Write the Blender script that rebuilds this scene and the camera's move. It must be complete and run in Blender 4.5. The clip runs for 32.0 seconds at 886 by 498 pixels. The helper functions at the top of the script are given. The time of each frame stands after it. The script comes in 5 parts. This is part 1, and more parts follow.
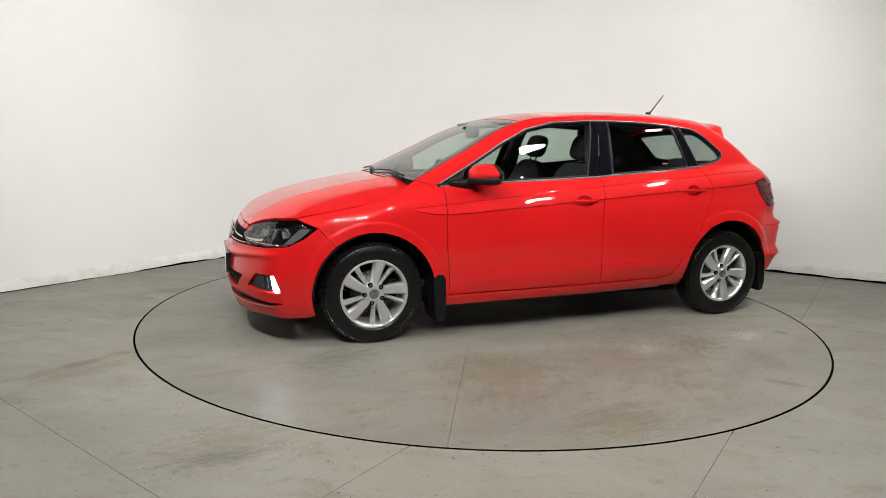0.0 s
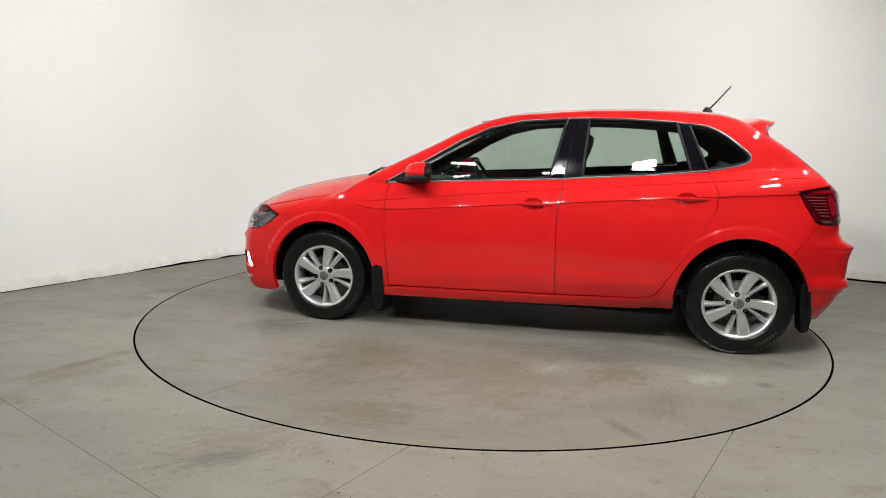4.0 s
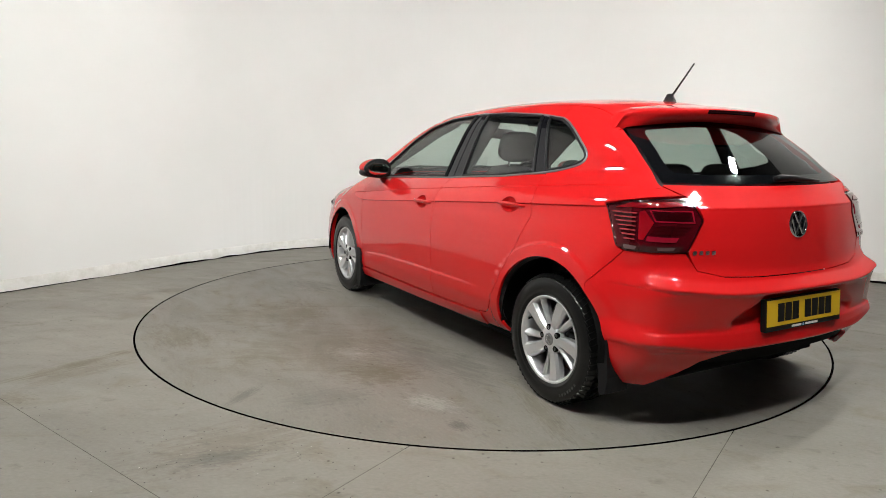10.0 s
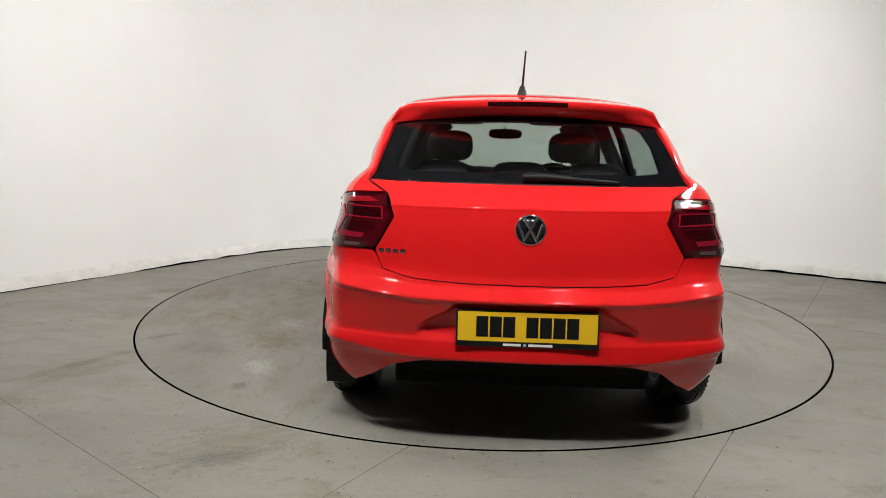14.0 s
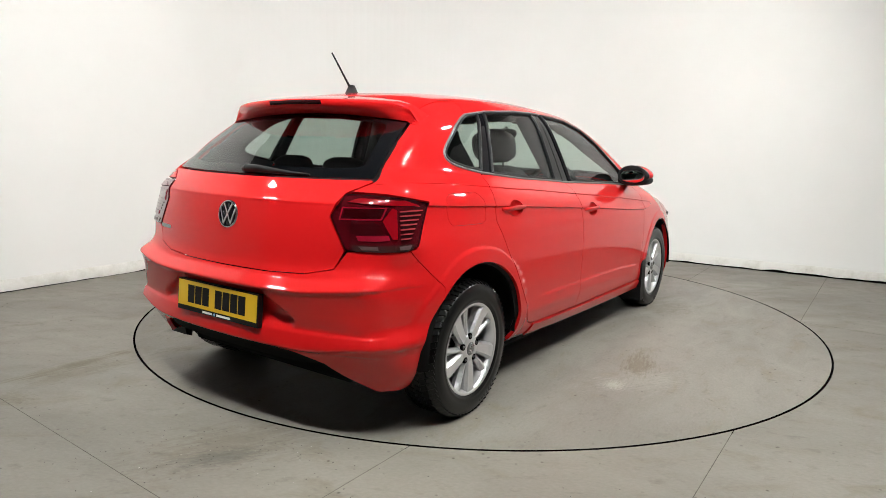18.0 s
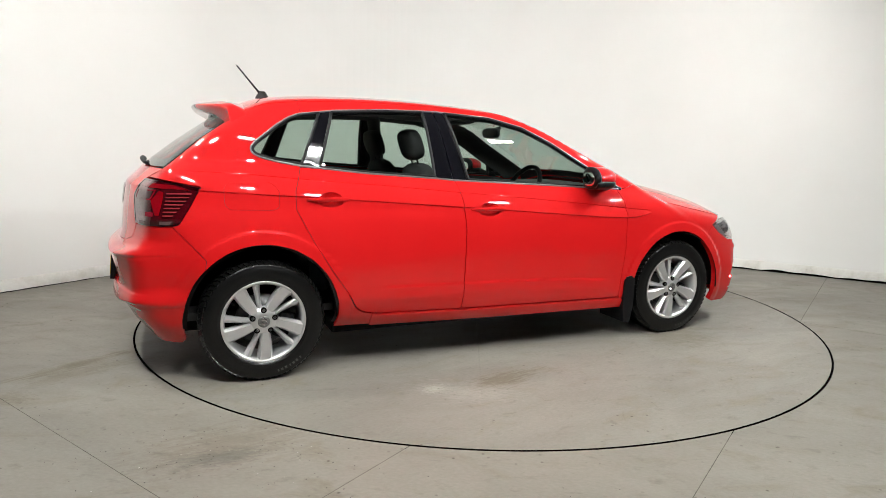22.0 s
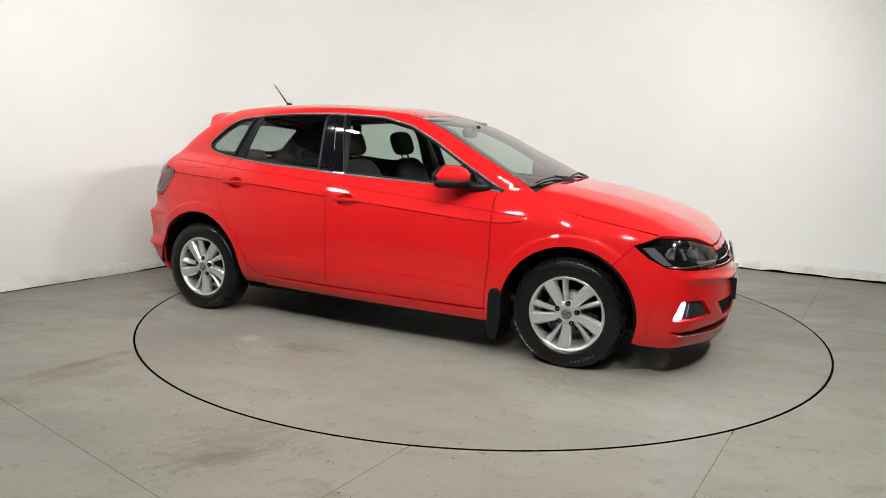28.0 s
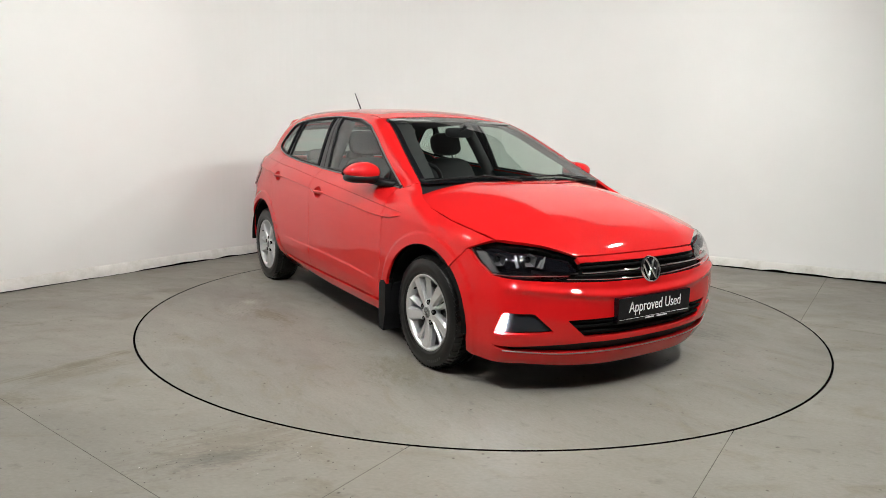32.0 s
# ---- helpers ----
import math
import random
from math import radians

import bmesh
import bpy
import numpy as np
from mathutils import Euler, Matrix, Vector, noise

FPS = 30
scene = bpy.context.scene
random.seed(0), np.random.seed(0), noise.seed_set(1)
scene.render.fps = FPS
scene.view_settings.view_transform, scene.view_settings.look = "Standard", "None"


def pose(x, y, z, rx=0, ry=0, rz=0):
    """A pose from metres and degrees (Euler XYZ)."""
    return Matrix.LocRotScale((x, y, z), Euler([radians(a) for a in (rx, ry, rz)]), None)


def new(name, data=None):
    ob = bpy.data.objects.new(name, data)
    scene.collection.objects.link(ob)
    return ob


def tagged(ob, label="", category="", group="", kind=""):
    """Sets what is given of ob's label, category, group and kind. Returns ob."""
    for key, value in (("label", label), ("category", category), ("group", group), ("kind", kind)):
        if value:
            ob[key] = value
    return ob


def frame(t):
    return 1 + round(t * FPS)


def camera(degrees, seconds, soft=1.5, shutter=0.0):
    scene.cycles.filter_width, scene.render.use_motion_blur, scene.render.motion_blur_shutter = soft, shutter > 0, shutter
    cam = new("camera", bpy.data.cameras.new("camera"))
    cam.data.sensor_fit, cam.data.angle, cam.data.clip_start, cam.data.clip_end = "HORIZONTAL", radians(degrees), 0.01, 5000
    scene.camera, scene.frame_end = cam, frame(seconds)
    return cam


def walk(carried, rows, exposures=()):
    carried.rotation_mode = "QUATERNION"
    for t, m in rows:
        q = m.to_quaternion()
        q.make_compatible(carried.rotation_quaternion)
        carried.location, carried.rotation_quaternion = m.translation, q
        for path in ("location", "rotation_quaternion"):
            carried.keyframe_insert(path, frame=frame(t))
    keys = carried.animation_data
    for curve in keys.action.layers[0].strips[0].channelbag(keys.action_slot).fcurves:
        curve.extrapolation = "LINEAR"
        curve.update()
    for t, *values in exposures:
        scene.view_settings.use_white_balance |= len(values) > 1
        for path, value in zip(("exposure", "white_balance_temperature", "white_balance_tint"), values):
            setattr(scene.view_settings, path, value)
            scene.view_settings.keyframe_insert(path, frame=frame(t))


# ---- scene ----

# ---- camera: stands still on its tripod ----
cam = camera(68.234, 32.0, soft=0.7)
STAND = pose(0.0, -4.6818, 1.1930, 90 - 9.342, 0, 3.011) @ pose(0, 0, 0, 0, 0, 1.254)
walk(cam, [(0.0, STAND), (32.0, STAND)], exposures=[(0.0, 0.0), (13.0, 0.0), (18.0, 0.16), (24.0, 0.16), (28.0, 0.10), (32.0, 0.01)])

# ---- world and exposure ----
world = bpy.data.worlds.new("world")
scene.world = world
world.use_nodes = True
world.node_tree.nodes["Background"].inputs["Color"].default_value = (0.9, 0.95, 1.0, 1)
world.node_tree.nodes["Background"].inputs["Strength"].default_value = 0.05
LAMP = 830.0        # radiance of the floodlights


# ---- materials ----
def material(name):
    m = bpy.data.materials.new(name)
    m.use_nodes = True
    nt = m.node_tree
    return m, nt, nt.nodes["Principled BSDF"]


def link(nt, a, b):
    nt.links.new(a, b)


def tex(nt, scale, detail=4, rough=0.55, coords="Object"):
    co = nt.nodes.new("ShaderNodeTexCoord")
    n = nt.nodes.new("ShaderNodeTexNoise")
    n.inputs["Scale"].default_value = scale
    n.inputs["Detail"].default_value = detail
    n.inputs["Roughness"].default_value = rough
    link(nt, co.outputs[coords], n.inputs["Vector"])
    return n


def ramp(nt, src, stops):
    r = nt.nodes.new("ShaderNodeValToRGB")
    while len(r.color_ramp.elements) < len(stops):
        r.color_ramp.elements.new(0.5)
    for e, (p, c) in zip(r.color_ramp.elements, stops):
        e.position, e.color = p, (*c, 1) if len(c) == 3 else c
    link(nt, src, r.inputs["Fac"])
    return r


def mix(nt, kind, fac, a, b):
    m = nt.nodes.new("ShaderNodeMix")
    m.data_type, m.blend_type = "RGBA", kind
    if isinstance(fac, float):
        m.inputs["Factor"].default_value = fac
    else:
        link(nt, fac, m.inputs["Factor"])
    for sock, v in ((m.inputs[6], a), (m.inputs[7], b)):
        if isinstance(v, tuple):
            sock.default_value = (*v, 1)
        else:
            link(nt, v, sock)
    return m.outputs[2]


def bump(nt, p, src, strength, dist):
    b = nt.nodes.new("ShaderNodeBump")
    b.inputs["Strength"].default_value = strength
    b.inputs["Distance"].default_value = dist
    link(nt, src, b.inputs["Height"])
    link(nt, b.outputs["Normal"], p.inputs["Normal"])
    return b


def plain(name, col, rough=0.5, metal=0.0, coat=0.0, grain=0.0, scale=300.0, emit=None, spec=0.5):
    m, nt, p = material(name)
    p.inputs["Specular IOR Level"].default_value = spec
    p.inputs["Base Color"].default_value = (*col, 1)
    p.inputs["Roughness"].default_value = rough
    p.inputs["Metallic"].default_value = metal
    p.inputs["Coat Weight"].default_value = coat
    p.inputs["Coat Roughness"].default_value = 0.03
    if grain:
        n = tex(nt, scale, 3)
        r = ramp(nt, n.outputs["Fac"], [(0.3, tuple(c * (1 - grain) for c in col)), (0.7, tuple(min(1, c * (1 + grain)) for c in col))])
        link(nt, r.outputs["Color"], p.inputs["Base Color"])
        bump(nt, p, n.outputs["Fac"], 0.15, 0.001)
    if emit:
        p.inputs["Emission Color"].default_value = (*emit[:3], 1)
        p.inputs["Emission Strength"].default_value = emit[3]
    return m


def glass(name, tint, rough=0.0):
    m, nt, p = material(name)
    nt.nodes.remove(p)
    tr = nt.nodes.new("ShaderNodeBsdfTransparent")
    tr.inputs["Color"].default_value = (*tint, 1)
    gl = nt.nodes.new("ShaderNodeBsdfGlossy")
    gl.inputs["Roughness"].default_value = rough
    # gloss grows towards grazing angles, the same from both faces
    lw = nt.nodes.new("ShaderNodeLayerWeight")
    lw.inputs["Blend"].default_value = 0.5
    po = nt.nodes.new("ShaderNodeMath")
    po.operation = "POWER"
    po.inputs[1].default_value = 4.5
    link(nt, lw.outputs["Facing"], po.inputs[0])
    ad = nt.nodes.new("ShaderNodeMath")
    ad.operation = "MULTIPLY_ADD"
    ad.inputs[1].default_value, ad.inputs[2].default_value = 0.90, 0.092
    link(nt, po.outputs["Value"], ad.inputs[0])
    ms = nt.nodes.new("ShaderNodeMixShader")
    link(nt, ad.outputs["Value"], ms.inputs["Fac"])
    link(nt, tr.outputs["BSDF"], ms.inputs[1])
    link(nt, gl.outputs["BSDF"], ms.inputs[2])
    link(nt, ms.outputs["Shader"], nt.nodes["Material Output"].inputs["Surface"])
    return m


def concrete(name, base, dark, warm, seed, worn=None, stains=()):
    m, nt, p = material(name)
    co = nt.nodes.new("ShaderNodeTexCoord")
    mp = nt.nodes.new("ShaderNodeMapping")
    mp.inputs["Location"].default_value = (seed, seed * 0.7, 0)
    mp.inputs["Rotation"].default_value = (0, 0, seed * 0.4)
    mp.inputs["Scale"].default_value = (1.0, 1.9, 1.0)
    link(nt, co.outputs["Object"], mp.inputs["Vector"])

    def nz(scale, detail, dist=0.0):
        n = nt.nodes.new("ShaderNodeTexNoise")
        n.inputs["Scale"].default_value, n.inputs["Detail"].default_value = scale, detail
        n.inputs["Distortion"].default_value = dist
        n.inputs["Roughness"].default_value = 0.6
        link(nt, mp.outputs["Vector"], n.inputs["Vector"])
        return n.outputs["Fac"]
    big, mid, fine = nz(0.7, 4, 0.6), nz(2.6, 7, 1.0), nz(45, 5)
    c = ramp(nt, big, [(0.32, dark), (0.62, base)]).outputs["Color"]
    st = ramp(nt, mid, [(0.56, (0, 0, 0)), (0.74, (1, 1, 1))]).outputs["Color"]
    c = mix(nt, "MIX", st, c, warm)
    if worn:                     # the slab's colour grows lighter towards one side
        gr = nt.nodes.new("ShaderNodeTexGradient")
        gm = nt.nodes.new("ShaderNodeMapping")
        gm.inputs["Rotation"].default_value = (0, 0, radians(-worn[0]))
        gm.inputs["Scale"].default_value = (0.22, 0.22, 0.22)
        gm.inputs["Location"].default_value = (0.5, 0, 0)
        link(nt, co.outputs["Object"], gm.inputs["Vector"])
        link(nt, gm.outputs["Vector"], gr.inputs["Vector"])
        k = worn[1]
        gc = ramp(nt, gr.outputs["Fac"], [(0.25, (1, 0.99, 0.97)), (0.75, (k, k, k))]).outputs["Color"]
        c = mix(nt, "MULTIPLY", 1.0, c, gc)
    for i, (x, y, rx, ry, deg, col, most) in enumerate(stains):      # single stains and scuffs
        sm = nt.nodes.new("ShaderNodeMapping")
        sm.vector_type = "TEXTURE"
        sm.inputs["Location"].default_value = (x, y, 0)
        sm.inputs["Rotation"].default_value = (0, 0, radians(deg))
        sm.inputs["Scale"].default_value = (rx * 1.5, ry * 1.5, 1)
        link(nt, co.outputs["Object"], sm.inputs["Vector"])
        sg = nt.nodes.new("ShaderNodeTexGradient")
        sg.gradient_type = "SPHERICAL"
        link(nt, sm.outputs["Vector"], sg.inputs["Vector"])
        sn = nt.nodes.new("ShaderNodeTexNoise")
        sn.inputs["Scale"].default_value, sn.inputs["Detail"].default_value = 3.6 + 0.4 * (i % 4), 9
        sn.inputs["Roughness"].default_value, sn.inputs["Distortion"].default_value = 0.76, 0.5
        so = nt.nodes.new("ShaderNodeMapping")
        so.inputs["Location"].default_value = (1.7 * i, 0.4 * i, 0)
        so.inputs["Scale"].default_value = (1.0, 2.2, 1)
        link(nt, sm.outputs["Vector"], so.inputs["Vector"])
        link(nt, so.outputs["Vector"], sn.inputs["Vector"])
        sa = nt.nodes.new("ShaderNodeMath")
        sa.operation = "MULTIPLY_ADD"
        sa.inputs[1].default_value = 0.36
        link(nt, sg.outputs["Fac"], sa.inputs[0])
        link(nt, sn.outputs["Fac"], sa.inputs[2])
        sf = ramp(nt, sa.outputs["Value"], [(0.61, (0, 0, 0)), (0.79, (most * 0.95, most * 0.95, most * 0.95))]).outputs["Color"]
        c = mix(nt, "MIX", sf, c, col)
    sp = ramp(nt, nz(9, 8, 0.4), [(0.28, (0.72, 0.72, 0.72)), (0.42, (1, 1, 1))]).outputs["Color"]
    c = mix(nt, "MULTIPLY", 0.75, c, sp)
    fg = ramp(nt, fine, [(0.3, (0.80, 0.80, 0.80)), (0.7, (1.14, 1.14, 1.14))]).outputs["Color"]
    c = mix(nt, "MULTIPLY", 0.45, c, fg)
    pv = nt.nodes.new("ShaderNodeTexVoronoi")           # pits and grit
    pv.inputs["Scale"].default_value = 16.0
    link(nt, co.outputs["Object"], pv.inputs["Vector"])
    pm = ramp(nt, mid, [(0.42, (0.0, 0.0, 0.0)), (0.60, (1, 1, 1))]).outputs["Color"]
    pd = ramp(nt, pv.outputs["Distance"], [(0.05, (0.45, 0.43, 0.40)), (0.13, (1, 1, 1))]).outputs["Color"]
    c = mix(nt, "MULTIPLY", pm, c, pd)
    link(nt, c, p.inputs["Base Color"])
    rr = ramp(nt, mid, [(0.3, (0.42, 0.42, 0.42)), (0.75, (0.66, 0.66, 0.66))]).outputs["Color"]
    link(nt, rr, p.inputs["Roughness"])
    p.inputs["Specular IOR Level"].default_value = 0.35
    bump(nt, p, fine, 0.2, 0.002)
    return m


def wall_paint(name):
    m, nt, p = material(name)
    n = tex(nt, 0.8, 5)
    c = ramp(nt, n.outputs["Fac"], [(0.3, (0.83, 0.825, 0.805)), (0.7, (0.88, 0.875, 0.86))]).outputs["Color"]
    link(nt, c, p.inputs["Base Color"])
    p.inputs["Roughness"].default_value = 0.75
    f = tex(nt, 60, 4)
    bump(nt, p, f.outputs["Fac"], 0.05, 0.002)
    return m


def car_paint():
    m, nt, p = material("red_car_paint")
    n = tex(nt, 2.5, 3)
    c = ramp(nt, n.outputs["Fac"], [(0.3, (0.550, 0.0065, 0.0075)), (0.7, (0.575, 0.008, 0.009))]).outputs["Color"]
    link(nt, c, p.inputs["Base Color"])
    p.inputs["Roughness"].default_value = 0.65
    p.inputs["Specular IOR Level"].default_value = 0.08
    p.inputs["Coat Weight"].default_value = 1.0
    p.inputs["Coat Roughness"].default_value = 0.025
    return m


RED = car_paint()
WALL = wall_paint("white_wall_paint")
EARTH, SOOT, CHALK = (0.140, 0.116, 0.076), (0.090, 0.085, 0.076), (0.40, 0.385, 0.35)
FLOOR = concrete("floor_concrete", (0.262, 0.242, 0.211), (0.212, 0.197, 0.172), (0.222, 0.200, 0.162), 3.1, None, [
    (-2.08, -1.53, 0.40, 0.06, 58, EARTH, 0.75), (-2.00, -1.62, 0.30, 0.10, 50, EARTH, 0.45), (-0.94, -2.31, 0.36, 0.22, 33, EARTH, 0.42),
    (-0.94, -2.43, 0.18, 0.07, 22, SOOT, 0.6), (-2.09, -1.97, 0.14, 0.08, -9, EARTH, 0.5), (2.19, -0.75, 0.20, 0.07, 21, SOOT, 0.3),
    (1.75, -1.35, 0.30, 0.05, 60, CHALK, 0.35), (-2.35, 0.20, 0.40, 0.10, 35, SOOT, 0.35), (2.45, 0.55, 0.35, 0.12, 5, SOOT, 0.25)])
DISC = concrete("turntable_concrete", (0.224, 0.209, 0.185), (0.180, 0.168, 0.149), (0.204, 0.183, 0.148), 7.7, (-105.0, 1.18), [
    (0.14, 2.02, 0.28, 0.18, -171, EARTH, 0.7), (0.42, 1.40, 0.42, 0.36, 75, EARTH, 0.6), (-0.60, 1.20, 0.14, 0.11, -132, CHALK, 0.6),
    (-0.97, 1.18, 0.24, 0.19, -124, EARTH, 0.8), (-1.43, 1.14, 0.15, 0.09, -149, CHALK, 0.6), (-0.93, 0.83, 0.55, 0.22, -158, SOOT, 0.45),
    (-0.97, 1.89, 0.15, 0.04, -48, SOOT, 0.6), (-1.70, 1.15, 0.06, 0.05, -164, SOOT, 0.7), (-1.16, 1.55, 0.24, 0.12, -94, SOOT, 0.3),
    (-0.39, 1.33, 0.62, 0.5, -117, EARTH, 0.45), (-1.74, 0.74, 0.32, 0.07, -18, EARTH, 0.5), (0.38, 1.17, 0.30, 0.18, 172, EARTH, 0.5),
    (-0.53, -1.39, 0.26, 0.09, 14, EARTH, 0.75), (0.90, -1.10, 0.25, 0.22, -21, EARTH, 0.5), (-0.90, -1.39, 0.08, 0.06, 4, CHALK, 0.7),
    (-0.78, -1.46, 0.30, 0.14, -36, CHALK, 0.3), (1.15, 0.85, 0.30, 0.16, 20, SOOT, 0.5)])
# near black without gloss: paints the shade in gaps, also colours lamp housings
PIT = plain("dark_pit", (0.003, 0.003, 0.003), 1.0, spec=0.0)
BLACK = plain("satin_black_plastic", (0.006, 0.006, 0.007), 0.45, grain=0.2, spec=0.2)
MATTB = plain("matt_black_plastic", (0.004, 0.004, 0.004), 0.8, grain=0.2, spec=0.08)
GLOSSB = plain("gloss_black_trim", (0.005, 0.005, 0.007), 0.06, spec=0.4)
RUBBER = plain("tyre_rubber", (0.0045, 0.0045, 0.0046), 0.30, grain=0.3, scale=120, spec=0.34)
TRIM = plain("grey_trim", (0.20, 0.20, 0.20), 0.35, 0.6)
CHROME = plain("chrome", (0.75, 0.75, 0.76), 0.08, 1.0)
ALLOY = plain("silver_alloy", (0.66, 0.66, 0.67), 0.30, 0.72, coat=0.25)
DARKMETAL = plain("brake_steel", (0.10, 0.10, 0.10), 0.45, 0.8, grain=0.2, scale=40)
CLOTH = plain("dark_seat_cloth", (0.030, 0.030, 0.032), 0.9, grain=0.35, scale=220)
DASH = plain("dark_dashboard_plastic", (0.032, 0.032, 0.033), 0.6, grain=0.2)
LINING = plain("grey_headliner", (0.25, 0.25, 0.24), 0.9, grain=0.1)
GLASS = glass("side_glass", (0.68, 0.77, 0.72))
SCREEN = glass("windscreen_glass", (0.74, 0.83, 0.78))
REARGLASS = glass("rear_glass", (0.55, 0.62, 0.59))
CLEAR = glass("clear_lens", (0.92, 0.92, 0.93))
PANEL_GLOW = plain("lit_led_diffuser", (0.9, 0.9, 0.9), 0.5, emit=(0.972, 0.980, 0.94, LAMP))
DRL_GLOW = plain("lit_daytime_lamp", (0.9, 0.9, 0.9), 0.3, emit=(0.80, 0.90, 1.0, 120.0))
LAMPRED = plain("dark_red_lens", (0.060, 0.0012, 0.004), 0.08, coat=1.0)
LAMPRED2 = plain("red_lens", (0.19, 0.002, 0.006), 0.12, coat=1.0)
LAMPGUIDE = plain("red_light_guide", (0.20, 0.006, 0.018), 0.10, coat=1.0)
LAMPDARK = plain("deep_red_lens", (0.018, 0.0006, 0.0015), 0.10, coat=1.0)
LAMPRIB = plain("pale_lamp_rib", (0.22, 0.030, 0.036), 0.15, coat=1.0)
LAMPSMOKE = plain("smoky_lens", (0.035, 0.012, 0.012), 0.1, coat=1.0)
SMOKE_REFLECT = plain("smoked_reflector", (0.11, 0.07, 0.07), 0.2, 0.3)
GREY_REFLECT = plain("grey_reflector", (0.22, 0.22, 0.23), 0.22, 0.6)
YELLOW = plain("yellow_plate", (0.70, 0.43, 0.015), 0.35, coat=0.3)
WHITE = plain("white_print", (0.75, 0.75, 0.75), 0.5)


# ---- building helpers ----
def smooth(a, b, q):
    t = np.clip((q - a) / (b - a), 0, 1)
    return t * t * (3 - 2 * t)


def part(name, bm, mat, parent, label="", smooth=True):
    me = bpy.data.meshes.new(name)
    bm.to_mesh(me)
    bm.free()
    for q in me.polygons:
        q.use_smooth = smooth
    me.materials.append(mat)
    ob = new(name, me)
    ob.parent = parent
    if label:
        ob["label"] = label
    return ob


def thing(name, label, category, kind="", group=""):
    return tagged(new(name), label, category, group, kind)


def box(bm, x, y, z, m=None, bevel=0.0, seg=2):
    """A box between three (low, high) pairs, turned by m."""
    geo = bmesh.ops.create_cube(bm, size=1.0)["verts"]
    s = Matrix.LocRotScale(((x[0] + x[1]) / 2, (y[0] + y[1]) / 2, (z[0] + z[1]) / 2), None, (x[1] - x[0], y[1] - y[0], z[1] - z[0]))
    bmesh.ops.transform(bm, matrix=(m or Matrix()) @ s, verts=geo)
    if bevel:
        es = list({e for v in geo for e in v.link_edges})
        bmesh.ops.bevel(bm, geom=es, offset=bevel, segments=seg, affect="EDGES", profile=0.7)


def revolve(bm, prof, n=64, axis="y", closed=False, m=None):
    """prof: (radius, along) pairs turned about the axis."""
    rings = []
    for i in range(n):
        a = 2 * math.pi * i / n
        ring = []
        for r, h in prof:
            v = (r * math.cos(a), h, r * math.sin(a)) if axis == "y" else (r * math.cos(a), r * math.sin(a), h)
            ring.append(bm.verts.new((m @ Vector(v)) if m else v))
        rings.append(ring)
    k = len(prof)
    for i in range(n):
        a, b = rings[i], rings[(i + 1) % n]
        for j in range(k if closed else k - 1):
            bm.faces.new((a[j], a[(j + 1) % k], b[(j + 1) % k], b[j]))


def tube(bm, pts, r, n=8, closed=False):
    pts = [Vector(p) for p in pts]
    rings = []
    for i, p in enumerate(pts):
        a = pts[i - 1] if (i or closed) else pts[0]
        b = pts[(i + 1) % len(pts)] if (i + 1 < len(pts) or closed) else pts[-1]
        d = (b - a).normalized()
        u = d.orthogonal().normalized() if abs(d.z) > 0.95 else d.cross(Vector((0, 0, 1))).normalized()
        w = d.cross(u)
        rr = float(r[i]) if isinstance(r, (list, tuple)) else r
        rings.append([bm.verts.new(p + rr * (math.cos(2 * math.pi * k / n) * u + math.sin(2 * math.pi * k / n) * w)) for k in range(n)])
    m = len(rings)
    for i in range(m if closed else m - 1):
        a, b = rings[i], rings[(i + 1) % m]
        for k in range(n):
            bm.faces.new((a[k], a[(k + 1) % n], b[(k + 1) % n], b[k]))
    if not closed:
        bm.faces.new(rings[0][::-1])
        bm.faces.new(rings[-1])


def prism(bm, outline, depth, m):
    """A flat outline in m's xy plane, thickened along its z."""
    lo = [bm.verts.new(m @ Vector((x, y, 0))) for x, y in outline]
    hi = [bm.verts.new(m @ Vector((x, y, depth))) for x, y in outline]
    bm.faces.new(lo[::-1])
    bm.faces.new(hi)
    k = len(lo)
    for i in range(k):
        bm.faces.new((lo[i], lo[(i + 1) % k], hi[(i + 1) % k], hi[i]))


# ---- the studio room: a curved white wall between two straight ones ----
WR, WC = 3.03, Vector((0.04, 0.0))
def wall_line():
    """The left wall runs straight into a bend that tightens towards the right wall."""
    pts = []
    for i in range(61):
        a = radians(149 - (149 - 62.5) * i / 60)
        r = float(WR - 0.13 * smooth(120, 70, math.degrees(a)))
        pts.append(WC + r * Vector((math.cos(a), math.sin(a))))
    first = Vector((math.cos(radians(239)), math.sin(radians(239))))
    last = Vector((math.cos(radians(-27.5)), math.sin(radians(-27.5))))
    return [pts[0] + 6.5 * first] + pts + [pts[-1] + 6.5 * last]

LINE = wall_line()
HIGH = 3.5
CEILING = 4.1

